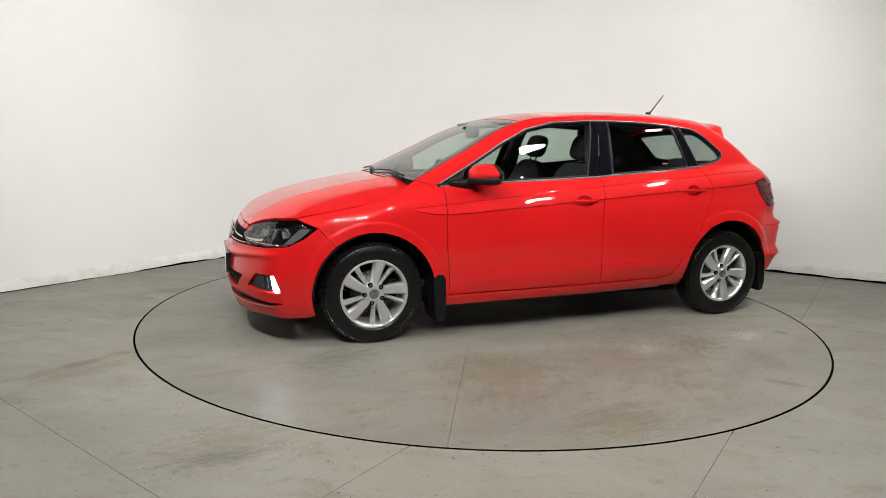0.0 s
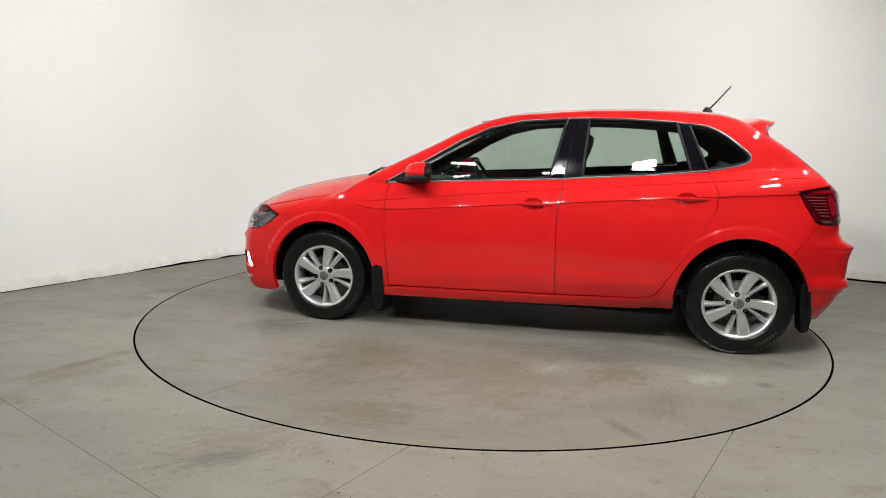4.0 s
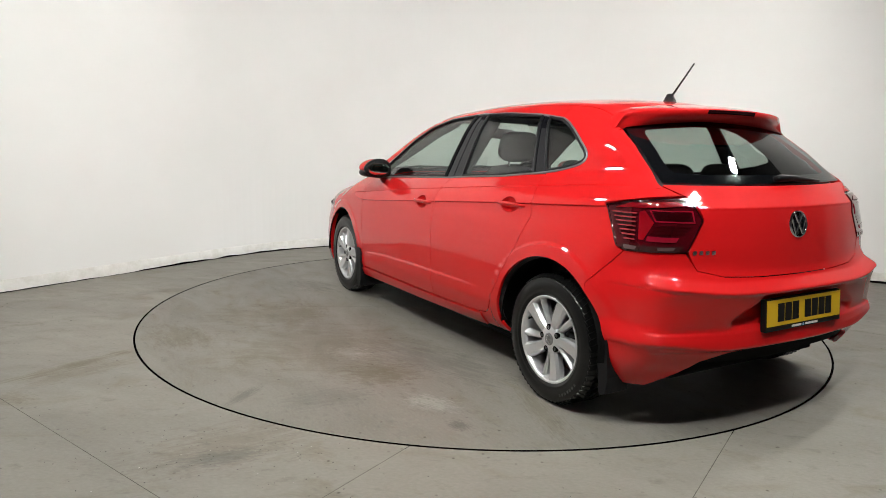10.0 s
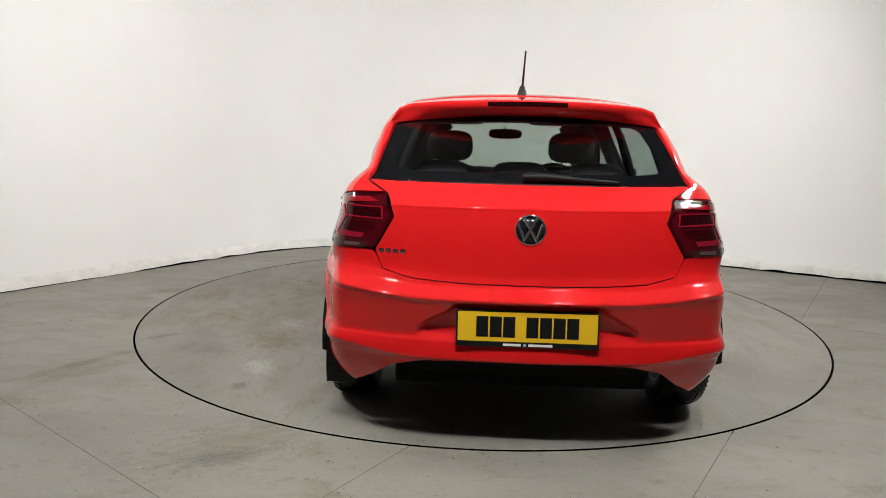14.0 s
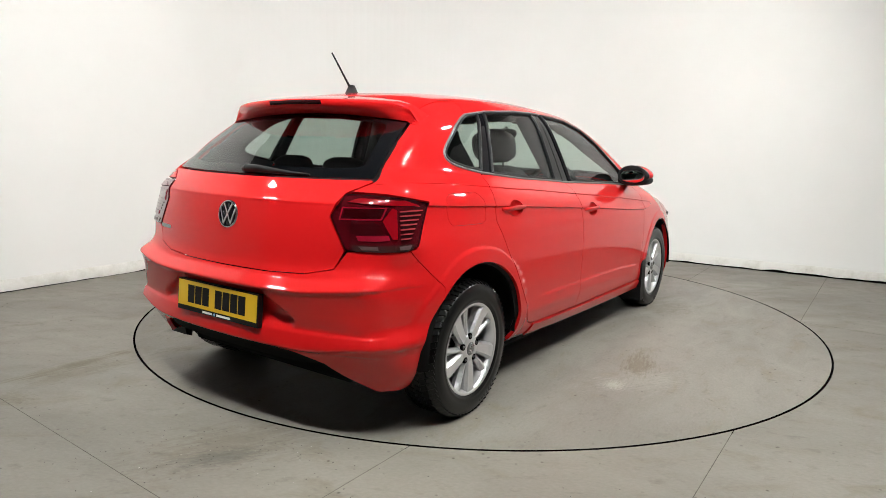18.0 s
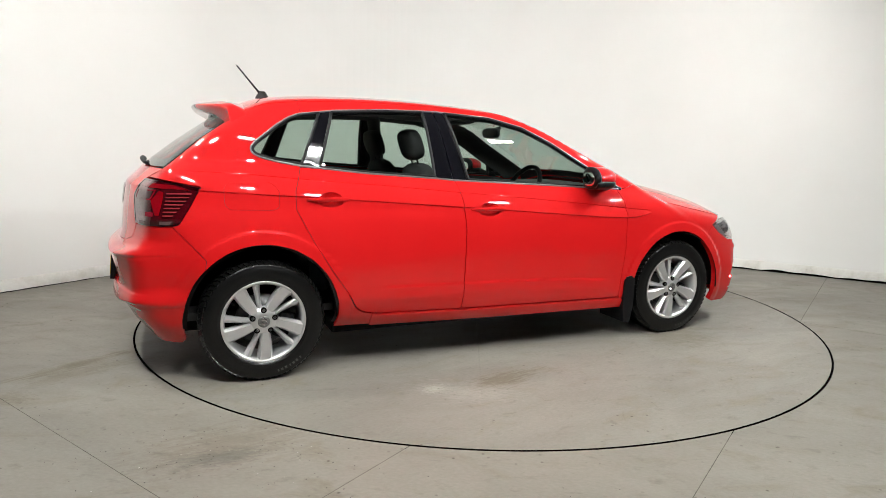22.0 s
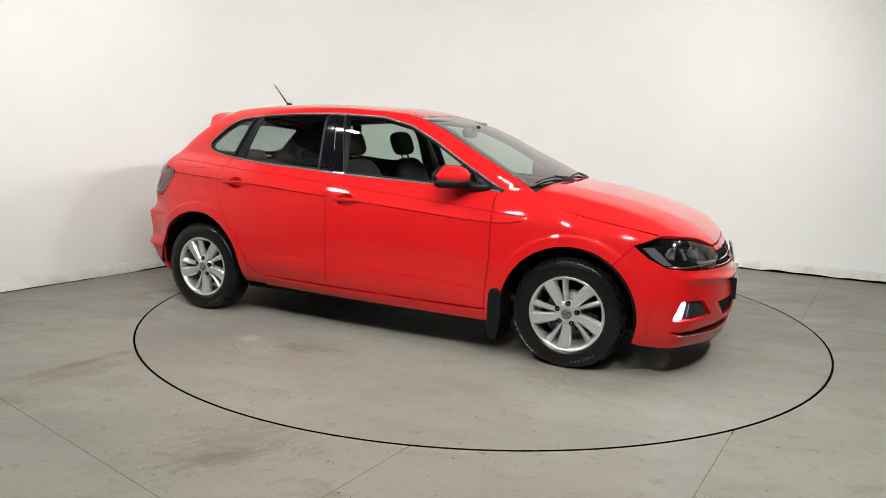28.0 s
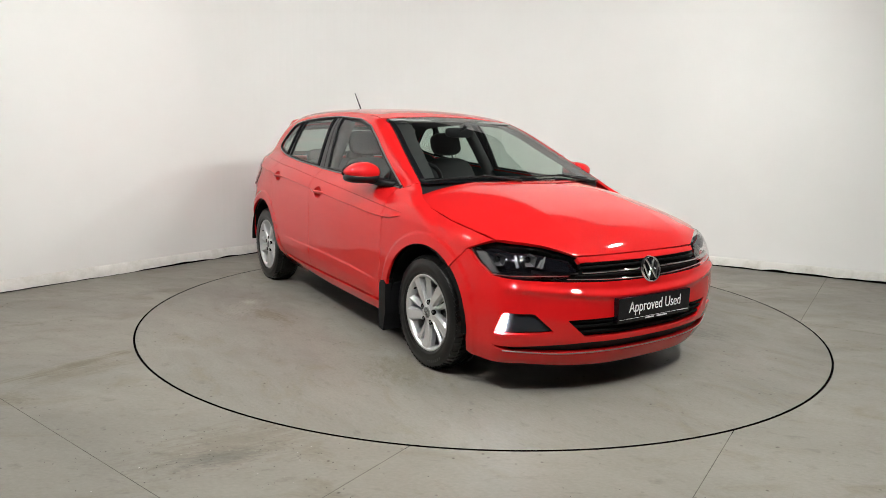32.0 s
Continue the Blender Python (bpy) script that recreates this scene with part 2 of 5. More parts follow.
def wall_strip(name, pts, z0, z1, thick, mat, label, category="wall", kind="structure"):
    bm = bmesh.new()
    n = len(pts)
    out = []
    for i in range(n):
        d = (pts[min(i + 1, n - 1)] - pts[max(i - 1, 0)]).normalized()
        out.append(pts[i] + thick * Vector((-d.y, d.x)))
    q = [[bm.verts.new((p.x, p.y, z)) for p in ring] for ring, z in ((pts, z0), (pts, z1), (out, z1), (out, z0))]
    for i in range(n - 1):
        for a in range(4):
            b = (a + 1) % 4
            bm.faces.new((q[a][i], q[a][i + 1], q[b][i + 1], q[b][i]))
    for i in (0, n - 1):
        bm.faces.new([q[a][i] for a in range(4)])
    bmesh.ops.recalc_face_normals(bm, faces=bm.faces)
    ob = part(name, bm, mat, None, "", False)
    return tagged(ob, label, category, "", kind)

wall_strip("wall_back", LINE, 0.0, HIGH, 0.15, WALL, "white painted curved studio wall with scuffed foot")
def foot_paint():
    m, nt, p = material("dirty_white_foot")
    n = tex(nt, 5.0, 8, 0.7)
    c = ramp(nt, n.outputs["Fac"], [(0.25, (0.18, 0.16, 0.14)), (0.34, (0.66, 0.64, 0.59)), (0.55, (0.80, 0.785, 0.75))]).outputs["Color"]
    link(nt, c, p.inputs["Base Color"])
    p.inputs["Roughness"].default_value = 0.8
    bump(nt, p, n.outputs["Fac"], 0.4, 0.01)
    return m


def inset(d):
    """The wall's line moved into the room by d."""
    out = []
    for i, p in enumerate(LINE):
        t = (LINE[min(i + 1, len(LINE) - 1)] - LINE[max(i - 1, 0)]).normalized()
        out.append(p - d * Vector((-t.y, t.x)))
    return out


def fine(pts, step):
    out = []
    for a, b in zip(pts, pts[1:]):
        k = max(1, int((b - a).length / step))
        out += [a + (b - a) * i / k for i in range(k)]
    return out + [pts[-1]]


def wall_foot():
    """A low skirting with a ragged lower edge over the floor; a black strip paints the gap's shade."""
    bm = bmesh.new()
    pts = fine(inset(0.012), 0.035)
    rows = []
    for i, p in enumerate(pts):
        q = noise.noise(Vector((i * 0.045, 1.7, 0))) + 0.6 * noise.noise(Vector((i * 0.21, 5.1, 0)))
        low = max(0.004, 0.011 + 0.020 * q)
        t = (pts[min(i + 1, len(pts) - 1)] - pts[max(i - 1, 0)]).normalized()
        back = p + 0.011 * Vector((-t.y, t.x))
        rows.append([bm.verts.new((p.x, p.y, low)), bm.verts.new((p.x, p.y, 0.085)), bm.verts.new((back.x, back.y, 0.097))])
    for a, b in zip(rows, rows[1:]):
        for j in range(2):
            bm.faces.new((a[j], b[j], b[j + 1], a[j + 1]))
    bmesh.ops.recalc_face_normals(bm, faces=bm.faces)
    ob = part("baseboard", bm, foot_paint(), None)
    tagged(ob, "scuffed dirty white skirting with ragged lower edge", "skirting", "", "structure")
    # black strip behind the ragged edge, the gap's shade put into its colour
    wall_strip("baseboard_gap_shade", fine(inset(0.003), 0.3), 0.0, 0.03, 0.002, PIT, "black strip painting the shade in the gap under the skirting", "skirting")


wall_foot()
L, Rr = LINE[0], LINE[-1]
# unseen walls added round the camera, grey to keep the paint's reflections dark
GREY = plain("grey_wall_sheet", (0.16, 0.16, 0.16), 0.7, grain=0.1, scale=8)
DARKC = plain("dark_ceiling", (0.055, 0.055, 0.058), 0.85, grain=0.1, scale=6)
wall_strip("wall_side", [Vector((Rr.x, Rr.y)), Vector((Rr.x, -9.0))], 0, CEILING, 0.15, GREY, "unseen plain grey side wall, added to close the room")
wall_strip("wall_rear", [Vector((Rr.x, -9.0)), Vector((L.x, -9.0))], 0, CEILING, 0.15, GREY, "unseen plain grey wall, added behind the camera")
wall_strip("wall_left", [Vector((L.x, -9.0)), Vector((L.x, L.y))], 0, CEILING, 0.15, GREY, "unseen plain grey side wall, added to close the room")
wall_strip("wall_frieze", LINE, HIGH, CEILING, 0.15, DARKC, "dark band of wall over the white one")
bm = bmesh.new()
box(bm, (L.x - 0.3, Rr.x + 0.3), (-9.3, 3.6), (CEILING, CEILING + 0.12))
tagged(part("ceiling", bm, DARKC, None, "", False), "dark grey flat ceiling", "ceiling", "", "structure")

# floor with a round pit for the turntable, saw-cut joints
TR = 2.267
GAP = 0.009
bm = bmesh.new()
rings = []
RAD = [TR + GAP, TR + 0.03, 2.6, 3.2, 4.5, 7.0, 13.0]
N = 256
for r in RAD:
    rings.append([bm.verts.new((r * math.cos(2 * math.pi * i / N), r * math.sin(2 * math.pi * i / N), 0)) for i in range(N)])
low = [bm.verts.new((v.co.x, v.co.y, -0.12)) for v in rings[0]]
for i in range(N):
    j = (i + 1) % N
    bm.faces.new((low[i], low[j], rings[0][j], rings[0][i]))
    for a, b in zip(rings, rings[1:]):
        bm.faces.new((a[i], a[j], b[j], b[i]))
JOINTS = [((1.09, -2.03), (0.525, 0.851)), ((-0.26, -2.29), (0.525, 0.851)), ((-2.14, -1.98), (0.832, -0.555)), ((2.42, -0.2), (0.832, -0.555))]
for (px, py), (dx, dy) in JOINTS:
    nrm = Vector((-dy, dx, 0)).normalized()
    for s in (-1, 1):
        bmesh.ops.bisect_plane(bm, geom=bm.verts[:] + bm.edges[:] + bm.faces[:], plane_co=Vector((px, py, 0)) + s * 0.0016 * nrm, plane_no=nrm)
    dead = [f for f in bm.faces if abs((f.calc_center_median() - Vector((px, py, 0))).dot(nrm)) < 0.00155 and f.calc_center_median().z > -0.001]
    bmesh.ops.delete(bm, geom=dead, context="FACES")
floor_ob = part("floor", bm, FLOOR, None, "", False)
# the pit's upright wall is coloured black to paint the shade in the gap
floor_ob.data.materials.append(PIT)
for q in floor_ob.data.polygons:
    if abs(q.normal.z) < 0.5:
        q.material_index = 1
tagged(floor_ob, "grey worn concrete floor with saw-cut joints and tyre marks", "floor", "", "structure")
bm = bmesh.new()
box(bm, (-13, 13), (-13, 13), (-0.15, -0.013))
bmesh.ops.delete(bm, geom=[f for f in bm.faces if f.normal.z < -0.5], context="FACES")
JOINT = plain("joint_filler", (0.115, 0.104, 0.086), 0.9, grain=0.3, scale=20)
tagged(part("subfloor", bm, JOINT, None, "", False), "dark filler under the floor joints", "floor", "", "structure")
# shallow black ring; its colour stands in for the shade deep in the gap
bm = bmesh.new()
revolve(bm, [(TR - 0.05, -0.0115), (TR + GAP + 0.004, -0.0115)], 384, "z")
tagged(part("pit_ring", bm, PIT, None, "", False), "black ring painting the shade in the gap round the turntable", "floor", "", "structure")

# ---- grit and paint flakes scattered over the floor ----
def floor_grit():
    m, nt, p = material("floor_grit")
    geo = nt.nodes.new("ShaderNodeNewGeometry")
    c = ramp(nt, geo.outputs["Random Per Island"], [(0.0, (0.05, 0.045, 0.04)), (0.80, (0.11, 0.10, 0.085)), (0.90, (0.42, 0.40, 0.37)), (1.0, (0.6, 0.58, 0.55))]).outputs["Color"]
    link(nt, c, p.inputs["Base Color"])
    p.inputs["Roughness"].default_value = 0.9
    rng = random.Random(11)
    bm = bmesh.new()
    for i in range(420):
        if i < 170:                               # swept together where the slab is pitted
            x, y = -0.94 + rng.gauss(0, 0.28), -2.40 + rng.gauss(0, 0.16)
        else:
            x, y = rng.uniform(-3.2, 3.2), rng.uniform(-3.6, 0.6)
        if TR + 0.03 > math.hypot(x, y) or (y > -1.2 and math.hypot(x, y) > 2.9):
            continue
        r, h = rng.uniform(0.0012, 0.0036), rng.uniform(0.0008, 0.002)
        a0, n = rng.uniform(0, 6), rng.choice((4, 5))
        ring = [(x + r * rng.uniform(0.6, 1.2) * math.cos(a0 + 6.283 * k / n), y + r * rng.uniform(0.6, 1.2) * math.sin(a0 + 6.283 * k / n)) for k in range(n)]
        low = [bm.verts.new((q[0], q[1], 0.0)) for q in ring]
        top = bm.verts.new((x, y, h))
        for k in range(n):
            bm.faces.new((low[k], low[(k + 1) % n], top))
    tagged(part("floor_grit", bm, m, None, "", False), "dark and pale specks of grit on the concrete floor", "grit", "", "stuff")


floor_grit()

# ---- the turntable ----
SEAM = 65.0
turntable = thing("turntable", "round grey concrete car turntable set flush in the floor", "turntable")
for s in (0, 1):
    bm = bmesh.new()
    a0 = radians(SEAM) + s * math.pi
    e = 0.0014
    pts = [(TR * math.cos(a0 + math.pi * i / 96), TR * math.sin(a0 + math.pi * i / 96)) for i in range(97)]
    # the cut between the plates is open on one side and closes towards the middle
    side = Vector((-math.sin(radians(SEAM)), math.cos(radians(SEAM)))) * (e if s == 0 else -e)
    k = 0 if s == 0 else -1
    pts[k] = (pts[k][0] + side.x, pts[k][1] + side.y)
    prism(bm, pts, 0.010, pose(0, 0, -0.010))
    part("plate", bm, DISC, turntable, "", False)
bm = bmesh.new()
revolve(bm, [(TR - 0.003, -0.0095), (TR + 0.001, -0.0095), (TR + 0.001, 0.0012), (TR - 0.003, 0.0012)], 384, "z", True)
part("rim", bm, PIT, turntable, "dark steel edge band", False)


# ---- floodlights in a ring over the turntable ----
def floodlight(x, y, z, aim):
    ob = thing("floodlight", "lit rectangular LED floodlight hung from the dark ceiling", "floodlight", "", "floodlights round the turntable")
    turn = (Vector(aim) - Vector((x, y, z))).to_track_quat("-Z", "Y").to_matrix().to_4x4()
    w, d = 0.29, 0.08
    bm = bmesh.new()
    for sx in (-1, 1):
        box(bm, (sx * (w / 2 + 0.01) - 0.01, sx * (w / 2 + 0.01) + 0.01), (-d / 2 - 0.02, d / 2 + 0.02), (-0.02, 0.05), turn)
        box(bm, (-w / 2, w / 2), (sx * (d / 2 + 0.01) - 0.01, sx * (d / 2 + 0.01) + 0.01), (-0.02, 0.05), turn)
    box(bm, (-w / 2, w / 2), (-d / 2, d / 2), (0.01, 0.05), turn)
    part("housing", bm, PIT, ob, "dark lamp housing", False)
    bm = bmesh.new()
    box(bm, (-w / 2, w / 2), (-d / 2, d / 2), (-0.004, 0.004), turn)
    part("diffuser", bm, PANEL_GLOW, ob, "glowing white diffuser", False)
    bm = bmesh.new()
    tube(bm, [(0, 0, 0.04), (0, 0, CEILING - z)], 0.012, 8)
    part("hanger", bm, PIT, ob, "dark hanging rod")
    ob.matrix_basis = pose(x, y, z)
    return ob


for deg, r in ((-4, 3.0), (-38, 3.1), (-77, 3.7), (-94, 3.7), (-113, 3.5), (-153, 3.2)):
    x, y = r * math.cos(radians(deg)), r * math.sin(radians(deg))
    floodlight(x, y, 3.15, (0.15 * x, 0.15 * y, 1.3))

# ---- the car's skin: smooth surfaces in the car's own space (x forwards, y to its left, z up) ----
def table(pairs, soft):
    """A smooth curve through (at, value) pairs."""
    xs, ys = np.array(sorted(pairs)).T
    g = np.linspace(xs[0] - 0.3, xs[-1] + 0.3, 1400)
    step = g[1] - g[0]
    lo = ys[0] + (g - xs[0]) * (ys[1] - ys[0]) / (xs[1] - xs[0])
    hi = ys[-1] + (g - xs[-1]) * (ys[-1] - ys[-2]) / (xs[-1] - xs[-2])
    v = np.where(g < xs[0], lo, np.where(g > xs[-1], hi, np.interp(g, xs, ys)))
    k = np.exp(-0.5 * (np.arange(-int(3 * soft / step) - 1, int(3 * soft / step) + 2) * step / soft) ** 2)
    k /= k.sum()
    pad = len(k) // 2
    ext = np.concatenate([v[0] + (v[0] - v[1:pad + 1])[::-1], v, v[-1] + (v[-1] - v[-pad - 1:-1])[::-1]])
    v = np.convolve(ext, k, "valid")
    return lambda q: np.interp(q, g, v)


def smax(a, b, r):
    h = np.maximum(r - np.abs(a - b), 0) / r
    return np.maximum(a, b) + h * h * r / 4


WHEEL_X, WHEEL_Z = 1.282, 0.302
ARCH_F, ARCH_R = 0.302, 0.322
crease_z = table([(2.1, 0.735), (1.03, 0.789), (0.05, 0.838), (-0.22, 0.854), (-0.80, 0.895), (-1.49, 0.946), (-2.1, 0.98)], 0.12)
section = table([(0.10, 0.69), (0.15, 0.745), (0.20, 0.80), (0.24, 0.832), (0.29, 0.853), (0.338, 0.866), (0.40, 0.8685), (0.48, 0.8730), (0.60, 0.8765), (0.70, 0.8755), (0.78, 0.8715),
                 (0.835, 0.8660), (0.875, 0.8560), (0.910, 0.838), (0.945, 0.799), (0.975, 0.757), (1.10, 0.715), (1.22, 0.668), (1.34, 0.612), (1.45, 0.545), (1.6, 0.44)], 0.011)
# the two creases along the flank, which meet in a hook on the front wing, and the rib low on the doors
low_crease = table([(-2.1, 0.975), (-1.53, 0.943), (-1.33, 0.930), (-1.14, 0.918), (-0.89, 0.901), (-0.68, 0.885), (-0.22, 0.849), (0.03, 0.830), (0.35, 0.803), (0.67, 0.777), (0.84, 0.767), (0.944, 0.770), (1.03, 0.789), (1.3, 0.789), (2.1, 0.789)], 0.022)
high_crease = table([(-2.1, 1.045), (-1.6, 1.029), (-1.34, 1.016), (-1.16, 1.000), (-0.89, 0.977), (-0.68, 0.962), (-0.283, 0.926), (-0.096, 0.910), (0.19, 0.885), (0.46, 0.859), (0.68, 0.837), (0.846, 0.820), (1.016, 0.803), (1.06, 0.800), (1.3, 0.800), (2.1, 0.800)], 0.022)
rib_line = table([(-1.0, 0.452), (-0.458, 0.443), (0.056, 0.434), (0.494, 0.416), (0.696, 0.398), (0.9, 0.380)], 0.05)
plan = table([(-2.1, 0.17), (-2.0, 0.128), (-1.8, 0.074), (-1.6, 0.032), (-1.3, 0.006), (-0.8, 0.002), (0, 0.003), (0.8, 0.006), (1.05, 0.010), (1.3, 0.018), (1.55, 0.034), (1.8, 0.080), (2.1, 0.17)], 0.07)
upper = table([(-2.1, 0.10), (-1.54, 0.068), (-0.95, 0.026), (-0.1, 0.0), (0.8, 0.0), (1.2, 0.012), (1.6, 0.03), (2.1, 0.05)], 0.12)
bonnet = table([(2.3, 0.40), (2.08, 0.58), (2.0, 0.66), (1.946, 0.713), (1.868, 0.773), (1.682, 0.847), (1.5, 0.893), (1.315, 0.932), (1.148, 0.959), (1.0, 0.976), (0.5, 0.988), (-2.2, 0.988)], 0.035)
nose = table([(0.1, 2.00), (0.15, 2.045), (0.2, 2.066), (0.27, 2.084), (0.36, 2.088), (0.45, 2.079), (0.476, 2.079), (0.486, 2.089), (0.495, 2.086), (0.515, 2.064), (0.555, 2.058), (0.6, 2.042), (0.66, 2.02), (0.72, 1.985), (0.8, 1.92), (1.1, 1.6)], 0.007)
tail = table([(0.1, 1.78), (0.22, 1.85), (0.30, 1.905), (0.355, 1.928), (0.376, 1.946), (0.384, 1.969), (0.391, 1.974), (0.42, 1.970), (0.455, 1.962), (0.464, 1.953), (0.48, 1.953), (0.56, 1.969), (0.602, 1.977), (0.611, 1.982), (0.617, 1.987), (0.622, 1.986), (0.631, 1.973), (0.657, 1.93), (0.70, 1.918), (0.80, 1.908), (0.88, 1.896), (0.944, 1.884), (0.951, 1.886), (0.957, 1.880), (0.967, 1.870),
              (1.04, 1.80), (1.17, 1.632), (1.30, 1.44), (1.42, 1.23), (1.5, 1.05)], 0.0035)
screen = table([(0.8, 1.40), (0.90, 1.225), (0.984, 1.062), (1.076, 0.868), (1.168, 0.675), (1.267, 0.485), (1.34, 0.305), (1.42, 0.05), (1.5, -0.25)], 0.03)
roof = table([(0.8, 1.22), (0.45, 1.345), (0.2, 1.395), (0.0, 1.411), (-0.36, 1.436), (-0.75, 1.442), (-1.05, 1.431), (-1.35, 1.398), (-1.6, 1.352), (-2, 1.28)], 0.10)


def side_creases(x, z):
    """What the flank's creases add to the half width: a band tilted upwards between two undercut lines, and a shallow rib."""
    lo = low_crease(x)
    g = np.maximum(high_crease(x) - lo, 0.012)
    d = z - lo
    q = np.clip(d / g, 0, 1)
    band = (0.0080 * (1 - q) - 0.0058 * q) * smooth(-0.0055, 0.0, d) * (1 - smooth(0.0, 0.0045, d - g))
    band = band * smooth(1.050, 1.005, x) * smooth(-1.64, -1.56, x)
    r = z - rib_line(x)
    rib = 0.0055 * smooth(0.006, -0.010, r) * smooth(-0.105, -0.050, r) * smooth(0.79, 0.66, x) * smooth(-0.80, -0.50, x)
    return band + rib


def half_width(x, z):
    h = z - crease_z(x) + 0.845
    w = section(h) - plan(x) - upper(x) * smooth(0.45, 0.85, h) + side_creases(x, z)
    for wx, wz, ra in ((WHEEL_X, ARCH_F, 0.424), (-WHEEL_X, ARCH_R, 0.432)):
        r = np.hypot(x - wx, z - wz)
        w = w + 0.0060 * (1 - smooth(ra - 0.012, ra + 0.006, r))
    # the rear bumper is drawn in below the lamps; its lower corners stand out almost upright
    w = w + 0.0045 * smooth(-1.60, -1.72, x) * smooth(0.636, 0.647, z) * smooth(0.700, 0.650, z)
    w = w + 0.0045 * smooth(-1.60, -1.70, x) * smooth(0.398, 0.412, z) * smooth(0.465, 0.418, z)
    w = w - 0.034 * smooth(-1.52, -1.76, x) * smooth(0.41, 0.50, z) * smooth(0.80, 0.70, z)
    return w + 0.075 * smooth(-1.45, -1.60, x) * smooth(0.40, 0.22, z)


def crease_grid(p):
    """(x, z) on the side to a domain in which the creases run level, and its rows."""
    lo = low_crease(p[:, 0])
    g = np.maximum(high_crease(p[:, 0]) - lo, 0.012)
    d = p[:, 1] - lo
    v = np.where(d < 0, d, np.where(d < g, 0.08 * d / g, 0.08 + d - g))
    return np.c_[p[:, 0] * CREASE_X, v]


def crease_back(p):
    x = p[:, 0] / CREASE_X
    lo = low_crease(x)
    g = np.maximum(high_crease(x) - lo, 0.012)
    v = p[:, 1]
    return np.c_[x, lo + np.where(v < 0, v, np.where(v < 0.08, v / 0.08 * g, v - 0.08 + g))]


CREASE_X = 0.25
CREASE_ROWS = np.r_[-0.76:-0.022:0.0065, -0.018, -0.013, -0.010:0.0021:0.0011, 0.006, 0.012:0.07:0.010, 0.074, 0.077:0.0865:0.0011, 0.090, 0.096, 0.104:0.6:0.014]


def bow(y):
    """How far the bonnet falls towards its sides: nearly flat, then steeper past a soft crease."""
    return 0.03 * y ** 2 + 0.085 * np.maximum(np.abs(y) - 0.37, 0) + 0.36 * np.maximum(np.abs(y) - 0.38, 0) ** 2


def tail_rise(y, z):
    """How far the rear bumper's two edges climb towards its corners."""
    low = 0.036 * smooth(0.42, 0.80, y) * (1 - smooth(0.42, 0.47, z))
    return low + 0.030 * smooth(0.35, 0.84, y) * smooth(0.50, 0.58, z) * (1 - smooth(0.68, 0.76, z))


def tail_round(y, z):
    """How far the tail falls forwards towards its sides: the bumper is squarer than the gate."""
    k = smooth(0.74, 0.64, z)
    return (0.085 - 0.025 * k) * (y / 0.6) ** (2.2 + 0.5 * k) + 0.014 * smooth(0.52, 0.82, y) * smooth(0.47, 0.58, z) * smooth(0.66, 0.625, z)


def f_low(x, y, z):
    y = np.abs(y)
    a = y - half_width(x, z)
    top = z - (bonnet(x) - bow(y))
    a = smax(a, top, 0.07)
    a = smax(a, x - (nose(z - 0.045 * smooth(0.2, 0.8, y)) - 0.115 * (y / 0.6) ** 2.5), 0.05)
    return smax(a, -x - (tail(z - tail_rise(y, z)) - tail_round(y, z)), 0.06)


def f_high(x, y, z):
    y = np.abs(y)
    a = y - half_width(x, z)
    a = smax(a, (z - (roof(x) - 0.10 * y ** 2 - 0.15 * y ** 4)) / 1.03, 0.10)
    a = smax(a, (x - (screen(z) - 0.20 * y ** 2)) / 2.2, 0.035)
    return smax(a, (-x - (tail(z) - 0.085 * (y / 0.6) ** 2.2)) / 1.6, 0.05)


def f_all(x, y, z):
    return -smax(-f_low(x, y, z), -f_high(x, y, z), 0.02)


def meet(field, o, d, near, far):
    """Where rays o + s d come out of the body, s between near (inside) and far (outside)."""
    lo, hi = np.full(len(o), near), np.full(len(o), far)
    for _ in range(34):
        m = (lo + hi) / 2
        p = o + m[:, None] * d
        out = field(p[:, 0], p[:, 1], p[:, 2]) > 0
        hi, lo = np.where(out, m, hi), np.where(out, lo, m)
    return o + ((lo + hi) / 2)[:, None] * d


FRONT_AXIS, REAR_AXIS = 1.05, -1.05


def on_skin(kind, uv, field=None):
    """Points of the skin. side: (x, z); top: (x, y); face and back: (y, z) along x; front and rear: (angle, z) about an upright axis."""
    uv = np.asarray(uv, float).reshape(-1, 2)
    u, v = uv.T
    n, zero, one = len(u), np.zeros(len(uv)), np.ones(len(uv))
    if kind == "side":
        return meet(field or f_all, np.c_[u, zero, v], np.c_[zero, one, zero], 0.0, 1.3)
    if kind == "top":
        return meet(field or f_all, np.c_[u, v, zero + 0.35], np.c_[zero, zero, one], 0.0, 1.6)
    if kind == "face":
        return meet(field or f_all, np.c_[zero, u, v], np.c_[one, zero, zero], 0.0, 2.6)
    if kind == "back":
        return meet(field or f_all, np.c_[zero - 0.6, u, v], np.c_[-one, zero, zero], 0.0, 2.0)
    if kind == "front":
        return meet(field or f_low, np.c_[zero + FRONT_AXIS, zero, v], np.c_[np.cos(u), np.sin(u), zero], 0.0, 1.6)
    return meet(field or f_all, np.c_[zero + REAR_AXIS, zero, v], np.c_[-np.cos(u), np.sin(u), zero], 0.0, 1.6)


